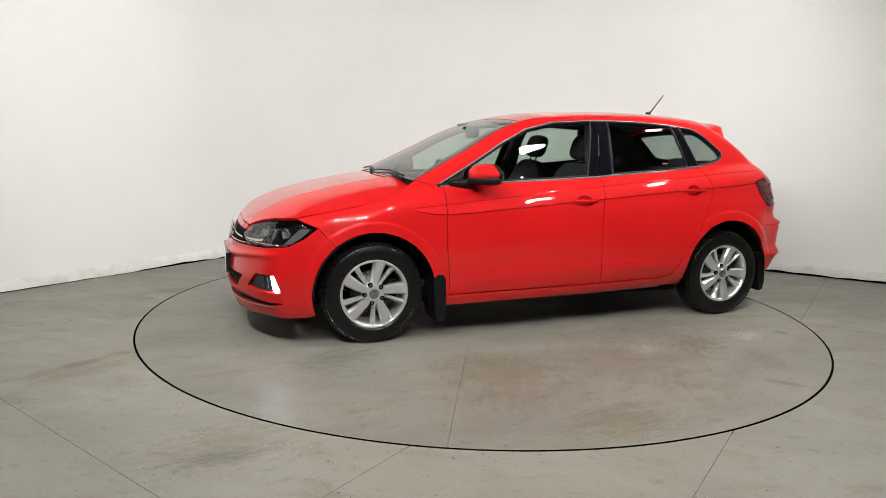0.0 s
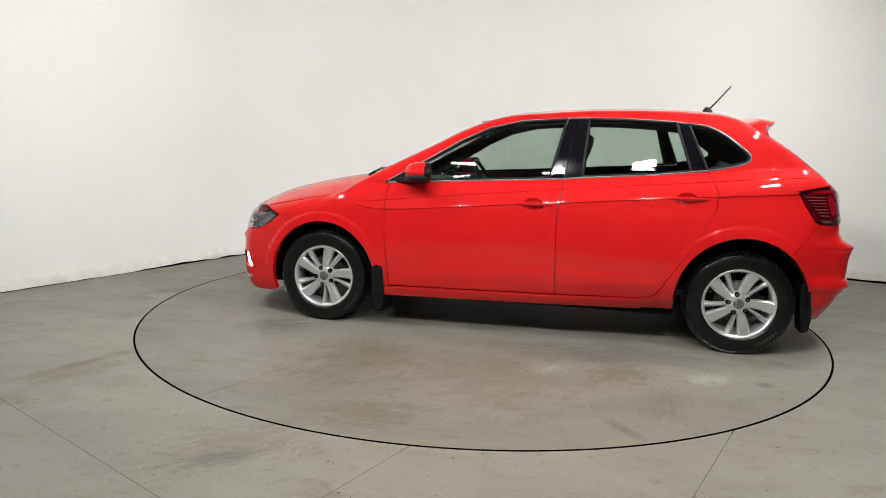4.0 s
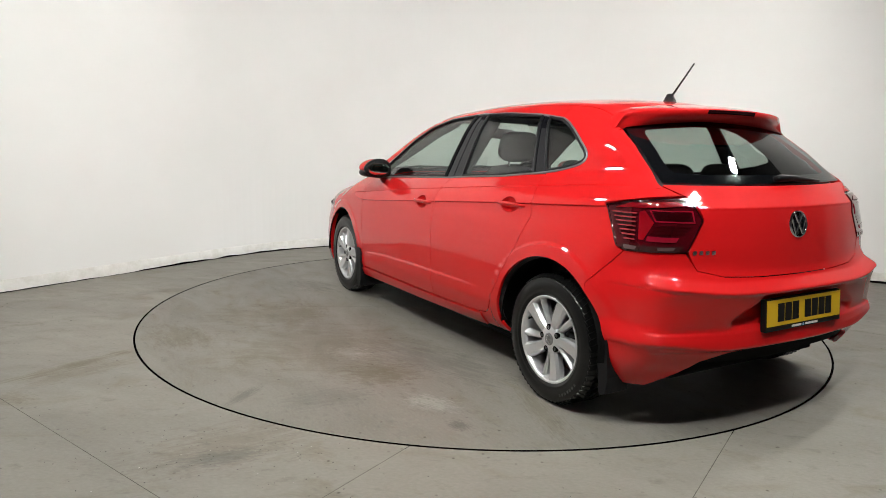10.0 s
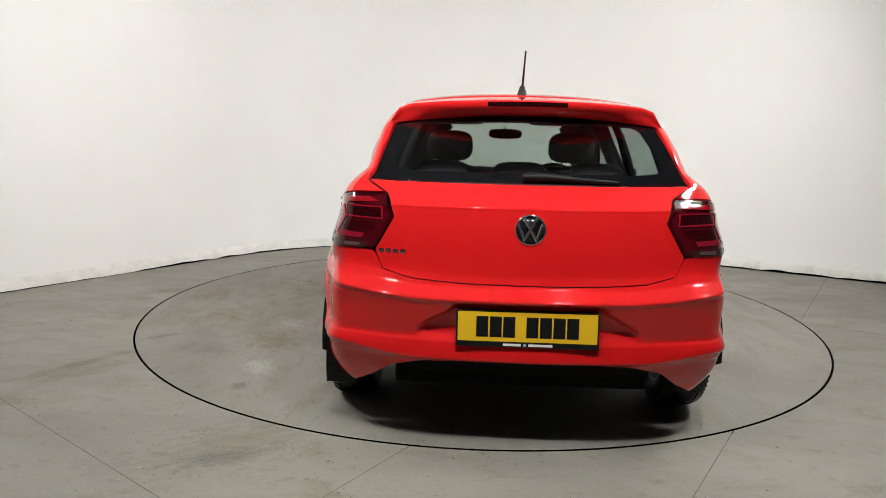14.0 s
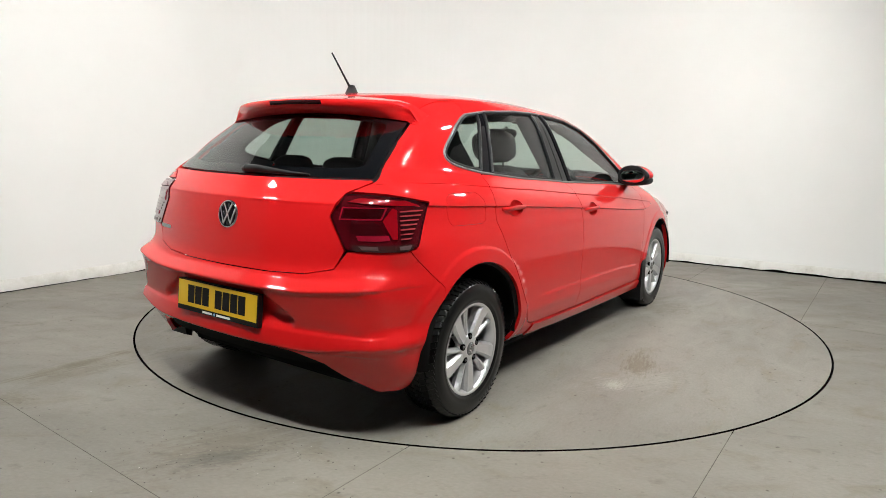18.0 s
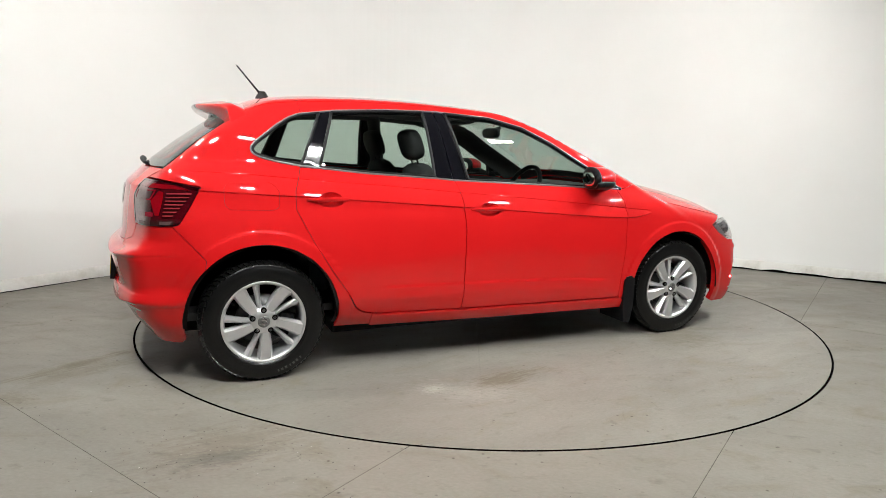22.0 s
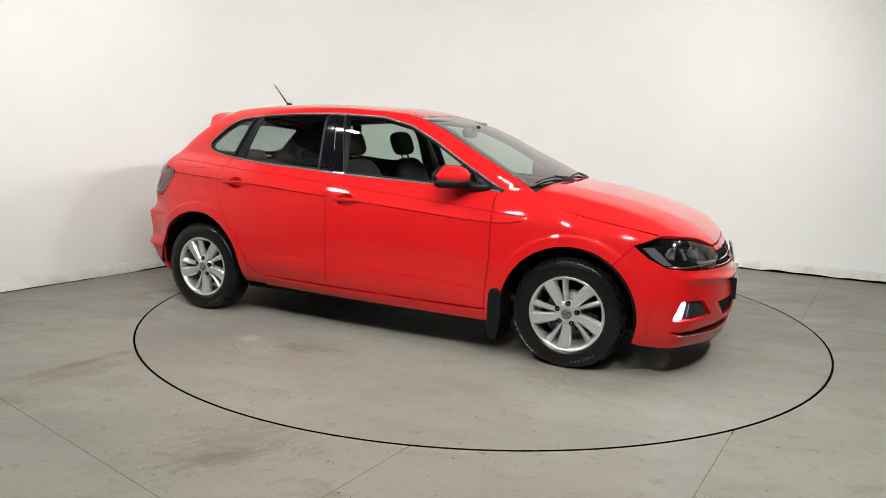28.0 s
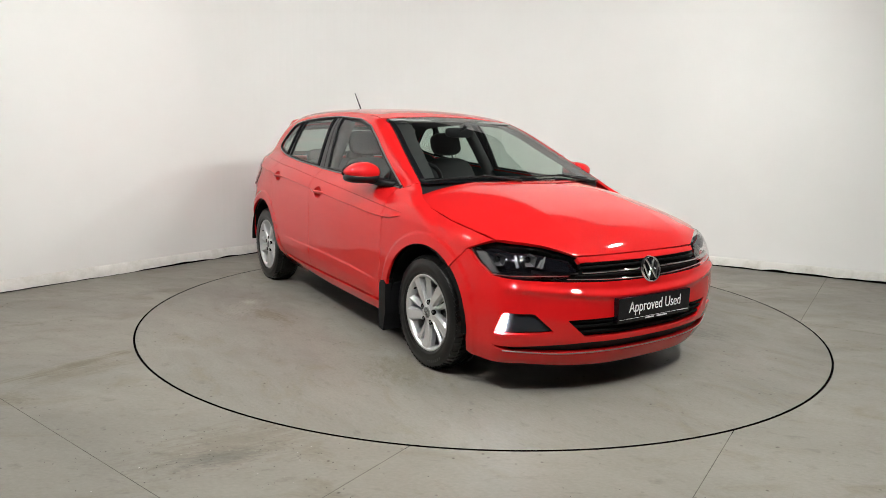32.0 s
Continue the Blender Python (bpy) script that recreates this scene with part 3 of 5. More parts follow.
def flat(kind, p):
    """The reverse of on_skin: the domain coordinates of points."""
    p = np.asarray(p, float).reshape(-1, 3)
    if kind == "side":
        return p[:, [0, 2]]
    if kind == "top":
        return p[:, [0, 1]]
    if kind in ("face", "back"):
        return p[:, [1, 2]]
    if kind == "front":
        return np.c_[np.arctan2(p[:, 1], p[:, 0] - FRONT_AXIS), p[:, 2]]
    return np.c_[np.arctan2(p[:, 1], REAR_AXIS - p[:, 0]), p[:, 2]]


def normals(p, field):
    e = 0.0015
    x, y, z = p.T
    g = np.c_[field(x + e, y, z) - field(x - e, y, z), field(x, y + e, z) - field(x, y - e, z), field(x, y, z + e) - field(x, y, z - e)]
    return g / np.maximum(np.linalg.norm(g, axis=1, keepdims=True), 1e-9)


def rounded(pts, r, step=0.012):
    """A closed outline with its corners rounded and its edges divided. A point may carry its own radius."""
    pts = [(q[0], q[1], q[2] if len(q) > 2 else r) for q in pts]
    out, n = [], len(pts)
    for i in range(n):
        p, a, b = (np.array(pts[k % n][:2]) for k in (i, i - 1, i + 1))
        da, db = a - p, b - p
        la, lb = np.linalg.norm(da), np.linalg.norm(db)
        q = min(pts[i][2], 0.45 * la, 0.45 * lb)
        if q < 1e-4:
            out.append(p)
            continue
        s, e = p + da / la * q, p + db / lb * q
        for t in (0, 0.2, 0.4, 0.6, 0.8, 1.0):
            out.append((1 - t) ** 2 * s + 2 * t * (1 - t) * p + t * t * e)
    return divided(out, step)


def divided(pts, step=0.012, closed=True):
    out, n = [], len(pts)
    for i in range(n if closed else n - 1):
        a, b = np.array(pts[i][:2]), np.array(pts[(i + 1) % n][:2])
        k = max(1, int(np.linalg.norm(b - a) / step))
        out += [a + (b - a) * j / k for j in range(k)]
    if not closed:
        out.append(np.array(pts[-1][:2]))
    return np.array(out)


def shrunk(poly, d):
    """The outline moved inwards by d."""
    poly = np.asarray(poly, float)
    x, y = poly.T
    area = np.sum(x * np.roll(y, -1) - np.roll(x, -1) * y)
    t = np.roll(poly, -1, 0) - np.roll(poly, 1, 0)
    t /= np.maximum(np.linalg.norm(t, axis=1, keepdims=True), 1e-9)
    nrm = np.c_[-t[:, 1], t[:, 0]] * (1 if area > 0 else -1)
    return poly + d * nrm


def cells(loops, step, rows=None):
    """Fills an outline (the first loop) less its holes (the others) with small triangles: the corners and the faces."""
    from mathutils.geometry import delaunay_2d_cdt
    loops = [np.asarray(q, float) for q in loops]
    su, sv = (step, step) if np.isscalar(step) else step
    lo, hi = loops[0].min(0), loops[0].max(0)
    gu, gv = np.meshgrid(np.arange(lo[0] + su / 2, hi[0], su), np.arange(lo[1] + sv / 2, hi[1], sv) if rows is None else rows[(rows > lo[1]) & (rows < hi[1])])
    grid = np.c_[gu.ravel(), gv.ravel()]
    a = np.concatenate(loops)
    b = np.concatenate([np.roll(q, -1, 0) for q in loops])

    def inside(q):
        hit = np.zeros(len(q), int)
        for (ax, ay), (bx, by) in zip(a, b):
            if ay != by:
                hit += ((ay > q[:, 1]) != (by > q[:, 1])) & (q[:, 0] < (bx - ax) * (q[:, 1] - ay) / (by - ay) + ax)
        return hit % 2 == 1
    grid = grid[inside(grid)]
    if len(grid):
        near = np.full(len(grid), 9.0)
        for k in range(len(a)):
            near = np.minimum(near, np.hypot((grid[:, 0] - a[k, 0]) / su, (grid[:, 1] - a[k, 1]) / sv))
        grid = grid[near > 0.42]
    verts = np.concatenate([a, grid]) if len(grid) else a
    edges, at = [], 0
    for q in loops:
        edges += [(at + i, at + (i + 1) % len(q)) for i in range(len(q))]
        at += len(q)
    vs, _, fs, _, _, _ = delaunay_2d_cdt([Vector(q) for q in verts], edges, [], 0, 1e-6)
    vs = np.array([tuple(q) for q in vs])
    fs = np.array([list(f) for f in fs])
    fs = fs[inside(vs[fs].mean(1))]
    used = np.unique(fs)
    back = np.zeros(len(vs), int)
    back[used] = np.arange(len(used))
    return vs[used], back[fs].tolist()


def panel(name, kind, poly, mat, parent, side=1, field=None, proud=0.0, rim=0.016, gap=0.0019, step=0.024, label="", dent=None, creased=0.0, rows=None):
    """A skin panel cut along an outline, with a rim turned inwards. side -1 mirrors it. Returns its object."""
    field = field or {"front": f_low, "face": f_all}.get(kind, f_all)
    loops = list(poly) if isinstance(poly, (list, tuple)) else [poly]
    if gap:
        loops[0] = shrunk(loops[0], gap)
    if creased:
        vs, fs = cells([crease_grid(q) for q in loops], (creased * CREASE_X, 0.0022), CREASE_ROWS)
        vs = crease_back(vs)
    else:
        vs, fs = cells(loops, step, rows)
    p = on_skin(kind, vs, field)
    nrm = normals(p, field)
    if dent is not None:
        p = p - nrm * dent(p)[:, None]
    p = p + nrm * proud
    count = {}
    for f in fs:
        for a, b in zip(f, f[1:] + f[:1]):
            count[(a, b)] = count.get((a, b), 0) + 1
    edge = [(a, b) for (a, b) in count if (b, a) not in count]
    nv = len(p)
    pts, faces = [p], [list(f) for f in fs]
    allnrm = [nrm]
    if rim:
        ring = sorted({v for e in edge for v in e})
        top = {v: nv + i for i, v in enumerate(ring)}
        low = {v: nv + len(ring) + i for i, v in enumerate(ring)}
        pts += [p[ring], p[ring] - nrm[ring] * rim]
        out = {}
        for a, b in edge:
            d = p[b] - p[a]
            for v in (a, b):
                out[v] = out.get(v, 0) + np.cross(d, nrm[v])
            faces.append([top[b], top[a], low[a], low[b]])
        on = np.array([out[v] / max(np.linalg.norm(out[v]), 1e-9) for v in ring])
        allnrm += [on, on]
    p, nr = np.concatenate(pts), np.concatenate(allnrm)
    if side < 0:
        p, nr = p * (1, -1, 1), nr * (1, -1, 1)
    # wind the faces along the normals
    wound = []
    for f in faces:
        a = np.zeros(3)
        for i in range(1, len(f) - 1):
            a = a + np.cross(p[f[i]] - p[f[0]], p[f[i + 1]] - p[f[0]])
        wound.append(f if a @ nr[f].mean(0) >= 0 else f[::-1])
    me = bpy.data.meshes.new(name)
    me.from_pydata(p.tolist(), [], wound)
    me.update()
    for q in me.polygons:
        q.use_smooth = True
    if dent is None:
        me.normals_split_custom_set_from_vertices(nr.tolist())
    me.materials.append(mat)
    ob = new(name, me)
    ob.parent = parent
    if label:
        ob["label"] = label
    return ob


def arch(wx, r, z0, z1, n=40):
    """Wheel-arch points from front (z0) over the top to rear (z1)."""
    wz = ARCH_F if wx > 0 else ARCH_R
    a0 = math.asin((z0 - wz) / r)
    a1 = math.pi - math.asin((z1 - wz) / r)
    return [(wx + r * math.cos(a0 + (a1 - a0) * i / n), wz + r * math.sin(a0 + (a1 - a0) * i / n), 0) for i in range(n + 1)]


# ---- shut lines and openings, (x, z) on the car's side ----
ARCH = 0.362
DOOR_FRONT = [(0.846, 0.925), (0.853, 0.784), (0.850, 0.573), (0.832, 0.406), (0.823, 0.278)]
DOOR_MID = [(-0.232, 0.292), (-0.226, 0.416), (-0.219, 0.729), (-0.245, 0.985)]
DOOR_REAR = [(-0.700, 0.303), (-0.815, 0.320), (-0.868, 0.423), (-0.950, 0.541), (-1.037, 0.687), (-1.118, 0.850), (-1.118, 0.940), (-1.075, 1.052)]
BELT = [(0.885, 0.926), (0.246, 0.960), (-0.245, 0.985), (-0.363, 0.996), (-0.746, 1.022), (-1.075, 1.058)]
GLASS_REAR = [(-1.185, 1.078), (-1.255, 1.096), (-1.288, 1.110), (-1.305, 1.128), (-1.303, 1.150), (-1.280, 1.176), (-1.177, 1.256), (-1.115, 1.294), (-1.060, 1.316)]
GLASS_TOP = [(-0.867, 1.339), (-0.585, 1.353), (-0.307, 1.354), (0.030, 1.332), (0.234, 1.283), (0.412, 1.198), (0.606, 1.083)]
ROOF_Y = 0.535
NOSE_CUT = (1.606, 0.690)
BONNET_LINE = [(1.010, 0.704), (1.040, 0.712), (1.083, 0.733), (1.125, 0.752), (1.221, 0.763), (1.422, 0.767), (1.591, 0.748), (1.722, 0.722)]


def along(a, b, n=10):
    """Points from a to b, with no rounding."""
    return [(a[0] + (b[0] - a[0]) * i / n, a[1] + (b[1] - a[1]) * i / n, 0) for i in range(n + 1)]


def roof_edge(xs):
    p = on_skin("top", [(x, ROOF_Y) for x in xs], f_high)
    return [(a[0], a[2], 0) for a in p]


def screen_edge(zs):
    """The windscreen's side edge: half-width falls from the base to the header."""
    return [(0.700 - (z - 0.958) * 0.505, z) for z in zs]


SCREEN_SIDE = screen_edge(np.linspace(0.962, 1.336, 12))
GATE_SIDE = [(0.548, 0.992), (0.628, 1.034), (0.613, 1.090), (0.585, 1.190), (0.555, 1.292)]
GATE_LOW = [(0.0, 0.669), (0.251, 0.671), (0.440, 0.680), (0.555, 0.706), (0.590, 0.777)]
LAMP_IN = [(0.592, 0.777), (0.516, 0.905), (0.546, 0.990)]


def side_of(kind, pts, field=None):
    """The (x, z) of points given in another domain."""
    return [(q[0], q[2], 0) for q in on_skin(kind, [w[:2] for w in pts], field)]


car = thing("car", "glossy red five-door hatchback parked on the turntable with lit daytime lamps", "car")


def skin_panels(s):
    """The outer panels of one side; s is 1 for the left, -1 for the right."""
    # front wing
    bonnet_line = side_of("top", BONNET_LINE, f_all)
    wing = DOOR_FRONT[::-1] + [(0.885, 0.930), (0.93, 0.935, 0)] + side_of("face", SCREEN_SIDE[:1], f_high) + bonnet_line
    wing += along(NOSE_CUT, arch(WHEEL_X, ARCH, 0.585, 0.24)[0])[:-1] + arch(WHEEL_X, ARCH, 0.585, 0.24) + [(0.905, 0.215)]
    panel("front_wing", "side", rounded(wing, 0.004, 0.008), RED, car, s, creased=0.013)
    # doors with their handles
    for name, poly in (("front_door", DOOR_FRONT + DOOR_MID + [BELT[1], (0.80, 0.931)]), ("rear_door", DOOR_MID[::-1] + DOOR_REAR + [BELT[4], BELT[3]])):
        outline = rounded([(*q[:2], 0.05) if q == DOOR_REAR[1] else q for q in poly], 0.012, 0.006)
        hx, hz = (-0.080, 0.829) if name == "front_door" else (-0.950, 0.892)
        cupo = np.array([(hx + 0.064 * math.cos(a), hz - 0.004 + math.sin(a) * (0.030 if math.sin(a) < 0 else 0.046)) for a in np.linspace(0, 2 * math.pi, 44, endpoint=False)])
        door = panel(name, "side", [outline, cupo], RED, car, s, creased=0.030, rim=0.008)
        panel("door_trim", "side", outline, DASH, door, s, proud=-0.05, rim=0, gap=-0.01, step=0.05, label="dark inner door trim")
        panel("handle_cup", "side", cupo, RED, door, s, rim=0, gap=0, step=0.010, label="hollow behind the handle",
              dent=lambda p, hx=hx, hz=hz: 0.030 * np.clip(1 - ((p[:, 0] - hx) / 0.065) ** 2 - ((p[:, 2] - hz + 0.004) / np.where(p[:, 2] < hz - 0.004, 0.031, 0.047)) ** 2, 0, 1) ** 0.6)
        bm = bmesh.new()
        w = float(half_width(np.array([hx]), np.array([hz]))[0])
        rows = []
        for q in np.linspace(-1, 1, 21):
            y, h = w - 0.004 + 0.020 * (1 - q ** 4), 0.011 - 0.004 * q * q
            rows.append([bm.verts.new((hx + 0.118 * q, s * yy, hz + 0.006 + zz)) for yy, zz in ((y - 0.014, h), (y - 0.003, h), (y, h * 0.35), (y - 0.002, -h * 0.8), (y - 0.010, -h))])
        for p, q in zip(rows, rows[1:]):
            for k in range(5):
                bm.faces.new((p[k], p[(k + 1) % 5], q[(k + 1) % 5], q[k]))
        bm.faces.new(rows[0])
        bm.faces.new(rows[-1])
        bmesh.ops.recalc_face_normals(bm, faces=bm.faces)
        part("handle", bm, RED, door, "red pull handle")
    # sill
    sill = [(0.902, 0.21), (0.845, 0.270)] + [(0.823, 0.272), (-0.232, 0.286), (-0.700, 0.299), (-0.742, 0.305), (-0.742, 0.232)]
    panel("sill", "side", rounded(sill, 0.006), RED, car, s, proud=0.009, rim=0.03)
    # rear quarter with the rear pillar, and the roof rail down to the front pillar
    xs = np.linspace(-1.05, -1.325, 12)
    gate = side_of("back", GATE_SIDE[::-1][:-1] + [(0.560, 0.996)])
    corner = [(q[0], q[1] - 0.004, 0) for q in rounded([DOOR_REAR[0], (*DOOR_REAR[1], 0.05), DOOR_REAR[2]], 0.0)[1:-1]]
    quarter = [(-0.7375, 0.232), (-0.7375, 0.3045)] + corner + DOOR_REAR[2:] + [BELT[5]] + GLASS_REAR + [(-1.05, 1.318)] + roof_edge(xs) + gate
    quarter += side_of("back", [(0.69, 0.992)]) + [(-1.545, 0.958), (-1.650, 0.785, 0.01)] + along((-1.680, 0.778), (-1.538, 0.622))
    quarter += arch(-WHEEL_X, ARCH + 0.004, 0.236, 0.575)[::-1]
    flap = rounded([(-1.448, 0.960), (-1.420, 0.982), (-1.235, 0.984), (-1.194, 0.945), (-1.196, 0.862), (-1.225, 0.848), (-1.425, 0.852), (-1.447, 0.875)], 0.03)
    loops = [rounded(quarter, 0.004, 0.008)] + ([flap] if s < 0 else [])
    quarter_panel = panel("rear_quarter_panel", "side", loops, RED, car, s, gap=0.0012, creased=0.013)
    if s < 0:
        panel("fuel_flap", "side", flap, RED, quarter_panel, s, gap=0.0016, creased=0.026, label="red fuel filler flap")
    rail = [(-1.05, 1.318)] + GLASS_TOP + [(0.885, 0.930), (0.93, 0.935)] + side_of("face", SCREEN_SIDE, f_high) + roof_edge(np.linspace(0.24, -1.05, 30))
    panel("roof_rail", "side", rounded(rail, 0.003), RED, car, s, gap=0.0012, field=f_high)
    panel("pillar_trim", "side", rounded(quarter, 0.004), DASH, car, s, proud=-0.03, rim=0, gap=-0.010, step=0.05, label="dark pillar trim inside")
    panel("rail_trim", "side", rounded(rail, 0.003), DASH, car, s, proud=-0.020, rim=0, gap=-0.012, step=0.05, field=f_high, label="dark rail trim inside")
    # side windows
    front = BELT[:2] + [(-0.165, 0.983), (-0.255, 1.352)] + GLASS_TOP[3:]
    pillar = [(-0.165, 0.983), (-0.255, 1.352), (-0.309, 1.353), (-0.2445, 0.986)]
    pillar_rear = [(-0.2505, 0.986), (-0.315, 1.353), (-0.372, 1.354), (-0.348, 0.996)]
    rear = [(-0.348, 0.996), (-0.372, 1.354), (-0.585, 1.353), (-0.895, 1.336), (-0.985, 1.048), BELT[4]]
    divider = [(-0.985, 1.048), (-0.895, 1.336), (-0.945, 1.331), (-1.062, 1.058)]
    quarterlight = [(-1.062, 1.058), (-0.945, 1.331)] + GLASS_REAR[::-1]
    for name, poly, mat in (("front_side_window", front, GLASS), ("door_pillar_cover", pillar, GLOSSB), ("door_pillar_cover", pillar_rear, GLOSSB), ("rear_side_window", rear, GLASS),
                            ("window_divider", divider, GLOSSB), ("quarter_window", quarterlight, GLASS)):
        ob = panel(name, "side", rounded(poly, 0.004), mat, car, s, proud=-0.003, rim=0.008, gap=0.0005, field=f_high)
        if mat is GLASS:
            ob.visible_shadow = False
            bm = bmesh.new()
            o = on_skin("side", shrunk(rounded(poly, 0.012), 0.007), f_high) * (1, s, 1)
            tube(bm, o.tolist(), 0.0085, 6, True)
            part("window_seal", bm, BLACK, ob, "black rubber window seal")
    bm = bmesh.new()
    o = on_skin("side", rounded(BELT + GLASS_REAR + GLASS_TOP, 0.012), f_high) * (1, s, 1)
    tube(bm, o.tolist(), 0.0062, 6, True)
    part("window_trim", bm, TRIM, car, "thin grey trim round the side windows")
    # tail lamp
    rear_pts = on_skin("back", [(0.592, 0.777), (0.516, 0.905), (0.546, 0.990), (0.69, 0.988)])
    side_pts = on_skin("side", [(-1.548, 0.956), (-1.642, 0.787)])
    lamp = flat("rear", np.concatenate([rear_pts, side_pts]))
    lens = panel("tail_lamp", "rear", rounded(lamp.tolist(), 0.012), LAMPRED, car, s, proud=0.003, gap=0.003, label="dark red tail lamp with horizontal ribs")
    edge = rounded(lamp.tolist(), 0.012)
    panel("surround", "rear", [shrunk(edge, 0.0034), shrunk(edge, 0.0095)], LAMPDARK, lens, s, proud=0.0045, rim=0.003, gap=0, label="dark lamp surround")

    def lit(name, corners, mat, r=0.004, out=0.0055, label="", hole=0.0):
        o = rounded(corners, r, 0.006)
        panel(name, "rear", [o, shrunk(o, hole)] if hole else o, mat, lens, s, proud=out, rim=0.003, gap=0, step=0.014, label=label)
    lit("top_strip", [(0.652, 0.957), (0.706, 0.973), (0.880, 0.966), (0.950, 0.944), (0.840, 0.949)], LAMPRED2, label="red upper strip")
    lit("light_guide", [(0.634, 0.940), (0.806, 0.944), (0.783, 0.896), (0.622, 0.892)], LAMPGUIDE, 0.003, 0.006, "brighter red light guide", 0.0052)
    lit("indicator_window", [(0.645, 0.929), (0.790, 0.932), (0.775, 0.903), (0.636, 0.900)], LAMPDARK, 0.003, 0.0045, "dark indicator window")
    lit("brake_element", [(0.786, 0.893), (0.822, 0.940), (0.842, 0.932), (0.840, 0.826), (0.822, 0.826)], LAMPRED2, 0.003, 0.0065, "red brake light element")
    lit("lower_guide", [(0.690, 0.836), (0.808, 0.841), (0.812, 0.822), (0.700, 0.818)], LAMPGUIDE, 0.003, 0.006, "brighter red light guide")
    for i in range(3):
        lit("rib", [(0.640 + 0.012 * i, 0.881 - 0.014 * i), (0.786 + 0.006 * i, 0.884 - 0.014 * i), (0.787 + 0.006 * i, 0.877 - 0.014 * i), (0.644 + 0.012 * i, 0.874 - 0.014 * i)], LAMPDARK, 0.001, 0.005)
    for i in range(7):                       # pale ribs wrap round the corner
        z = 0.823 + 0.0168 * i
        b = 0.894 + 0.0105 * i
        lit("rib", [(0.853, z + 0.0052), (b + 0.003, z + 0.0052), (b, z - 0.0004), (0.853, z - 0.0004)], LAMPRIB, 0.001, 0.007)
        lit("rib", [(0.853, z - 0.0010), (b, z - 0.0010), (b - 0.006, z - 0.0105), (0.853, z - 0.0105)], LAMPDARK, 0.001, 0.0045)
    lit("reversing_lens", [(0.664, 0.803), (0.912, 0.806), (0.896, 0.782), (0.690, 0.779)], LAMPSMOKE, 0.003, 0.0055, "smoky clear reversing lens")
    lit("reflector", [(0.700, 0.799), (0.770, 0.800), (0.772, 0.787), (0.712, 0.786)], SMOKE_REFLECT, 0.002, 0.0062, "pale reflector")
    lit("reflector", [(0.845, 0.800), (0.897, 0.801), (0.888, 0.787), (0.848, 0.787)], SMOKE_REFLECT, 0.002, 0.0062, "pale reflector")


for s in (1, -1):
    skin_panels(s)


def both(half):
    """A closed outline from a half outline that starts and ends on the middle line."""
    return list(half) + [(-q[0], *q[1:]) for q in half[::-1] if abs(q[0]) > 1e-6]


# bonnet, roof, windscreen
lip_line = on_skin("front", [(q, 0.674) for q in (0.438, 0.34, 0.228, 0.11, 0.0)], f_low)
head_top = [(0.670, 1.785), (0.602, 1.850), (0.52, 1.905)] + [(q[1], q[0]) for q in lip_line]
half = [(0.0, 1.085), (0.25, 1.075), (0.5, 1.045)] + [(y, x) for x, y in BONNET_LINE] + head_top
poly = [(q[1], q[0], 0.004) for q in half] + [(q[1], -q[0], 0.004) for q in half[::-1] if abs(q[0]) > 1e-6]
panel("bonnet", "top", rounded(poly, 0.004), RED, car, field=f_low, step=(0.030, 0.012))
xs = np.linspace(0.24, -1.325, 30)
edge = [(x, ROOF_Y, 0) for x in xs]
top_line = on_skin("face", [(y, 1.336 + 0.026 * (1 - (y / 0.51) ** 2)) for y in np.linspace(0.505, -0.505, 15)], f_high)
back_line = [(-1.325 + 0.03 * (1 - (y / ROOF_Y) ** 2), y, 0) for y in np.linspace(ROOF_Y - 0.02, -ROOF_Y + 0.02, 9)]
poly = edge + back_line + [(x, -y, 0) for x, y, _ in edge[::-1]] + [(a[0], a[1], 0) for a in top_line[::-1]]
panel("roof", "top", rounded(poly, 0.0), RED, car, field=f_high, step=0.03, gap=0.001)
panel("headliner", "top", rounded(poly, 0.0), LINING, car, field=f_high, step=0.06, gap=-0.01, proud=-0.03, rim=0, label="grey fabric headliner")
side_pts = SCREEN_SIDE
top_pts = [(y, 1.336 + 0.026 * (1 - (y / 0.51) ** 2)) for y in np.linspace(0.50, -0.50, 13)]
low_pts = [(y, 0.958 + 0.010 * (1 - (y / 0.7) ** 2)) for y in np.linspace(-0.69, 0.69, 13)]
poly = side_pts + top_pts + [(-y, z) for y, z in side_pts[::-1]] + low_pts
ob = panel("windscreen", "face", rounded(poly, 0.0), SCREEN, car, field=f_high, step=0.03, rim=0.006, proud=-0.001)
ob.visible_shadow = False
outer = rounded(poly, 0.0)
panel("windscreen_border", "face", [outer, shrunk(outer, 0.028)], GLOSSB, car, field=f_high, step=0.03, rim=0.0, proud=-0.004, gap=0.001, label="black printed windscreen border")

# tailgate and its glass
half = GATE_LOW + LAMP_IN[1:] + GATE_SIDE[1:2] + [(0.622, 1.040)] + [(0.3, 1.037), (0.0, 1.036)]
panel("tailgate", "back", rounded(both(half), 0.006, 0.008), RED, car, step=(0.03, 0.004), rows=np.r_[0.66:0.925:0.010, 0.93:0.98:0.0018, 0.985:1.05:0.008])
gs = [(0.618, 1.044), (0.607, 1.090), (0.579, 1.190), (0.550, 1.288)]
half = [(0.0, 1.040), (0.3, 1.041)] + gs + [(0.3, 1.318), (0.0, 1.326)]
outer = rounded(both(half), 0.012)
ob = panel("rear_window", "back", outer, REARGLASS, car, step=0.03, rim=0.006)
ob.visible_shadow = False
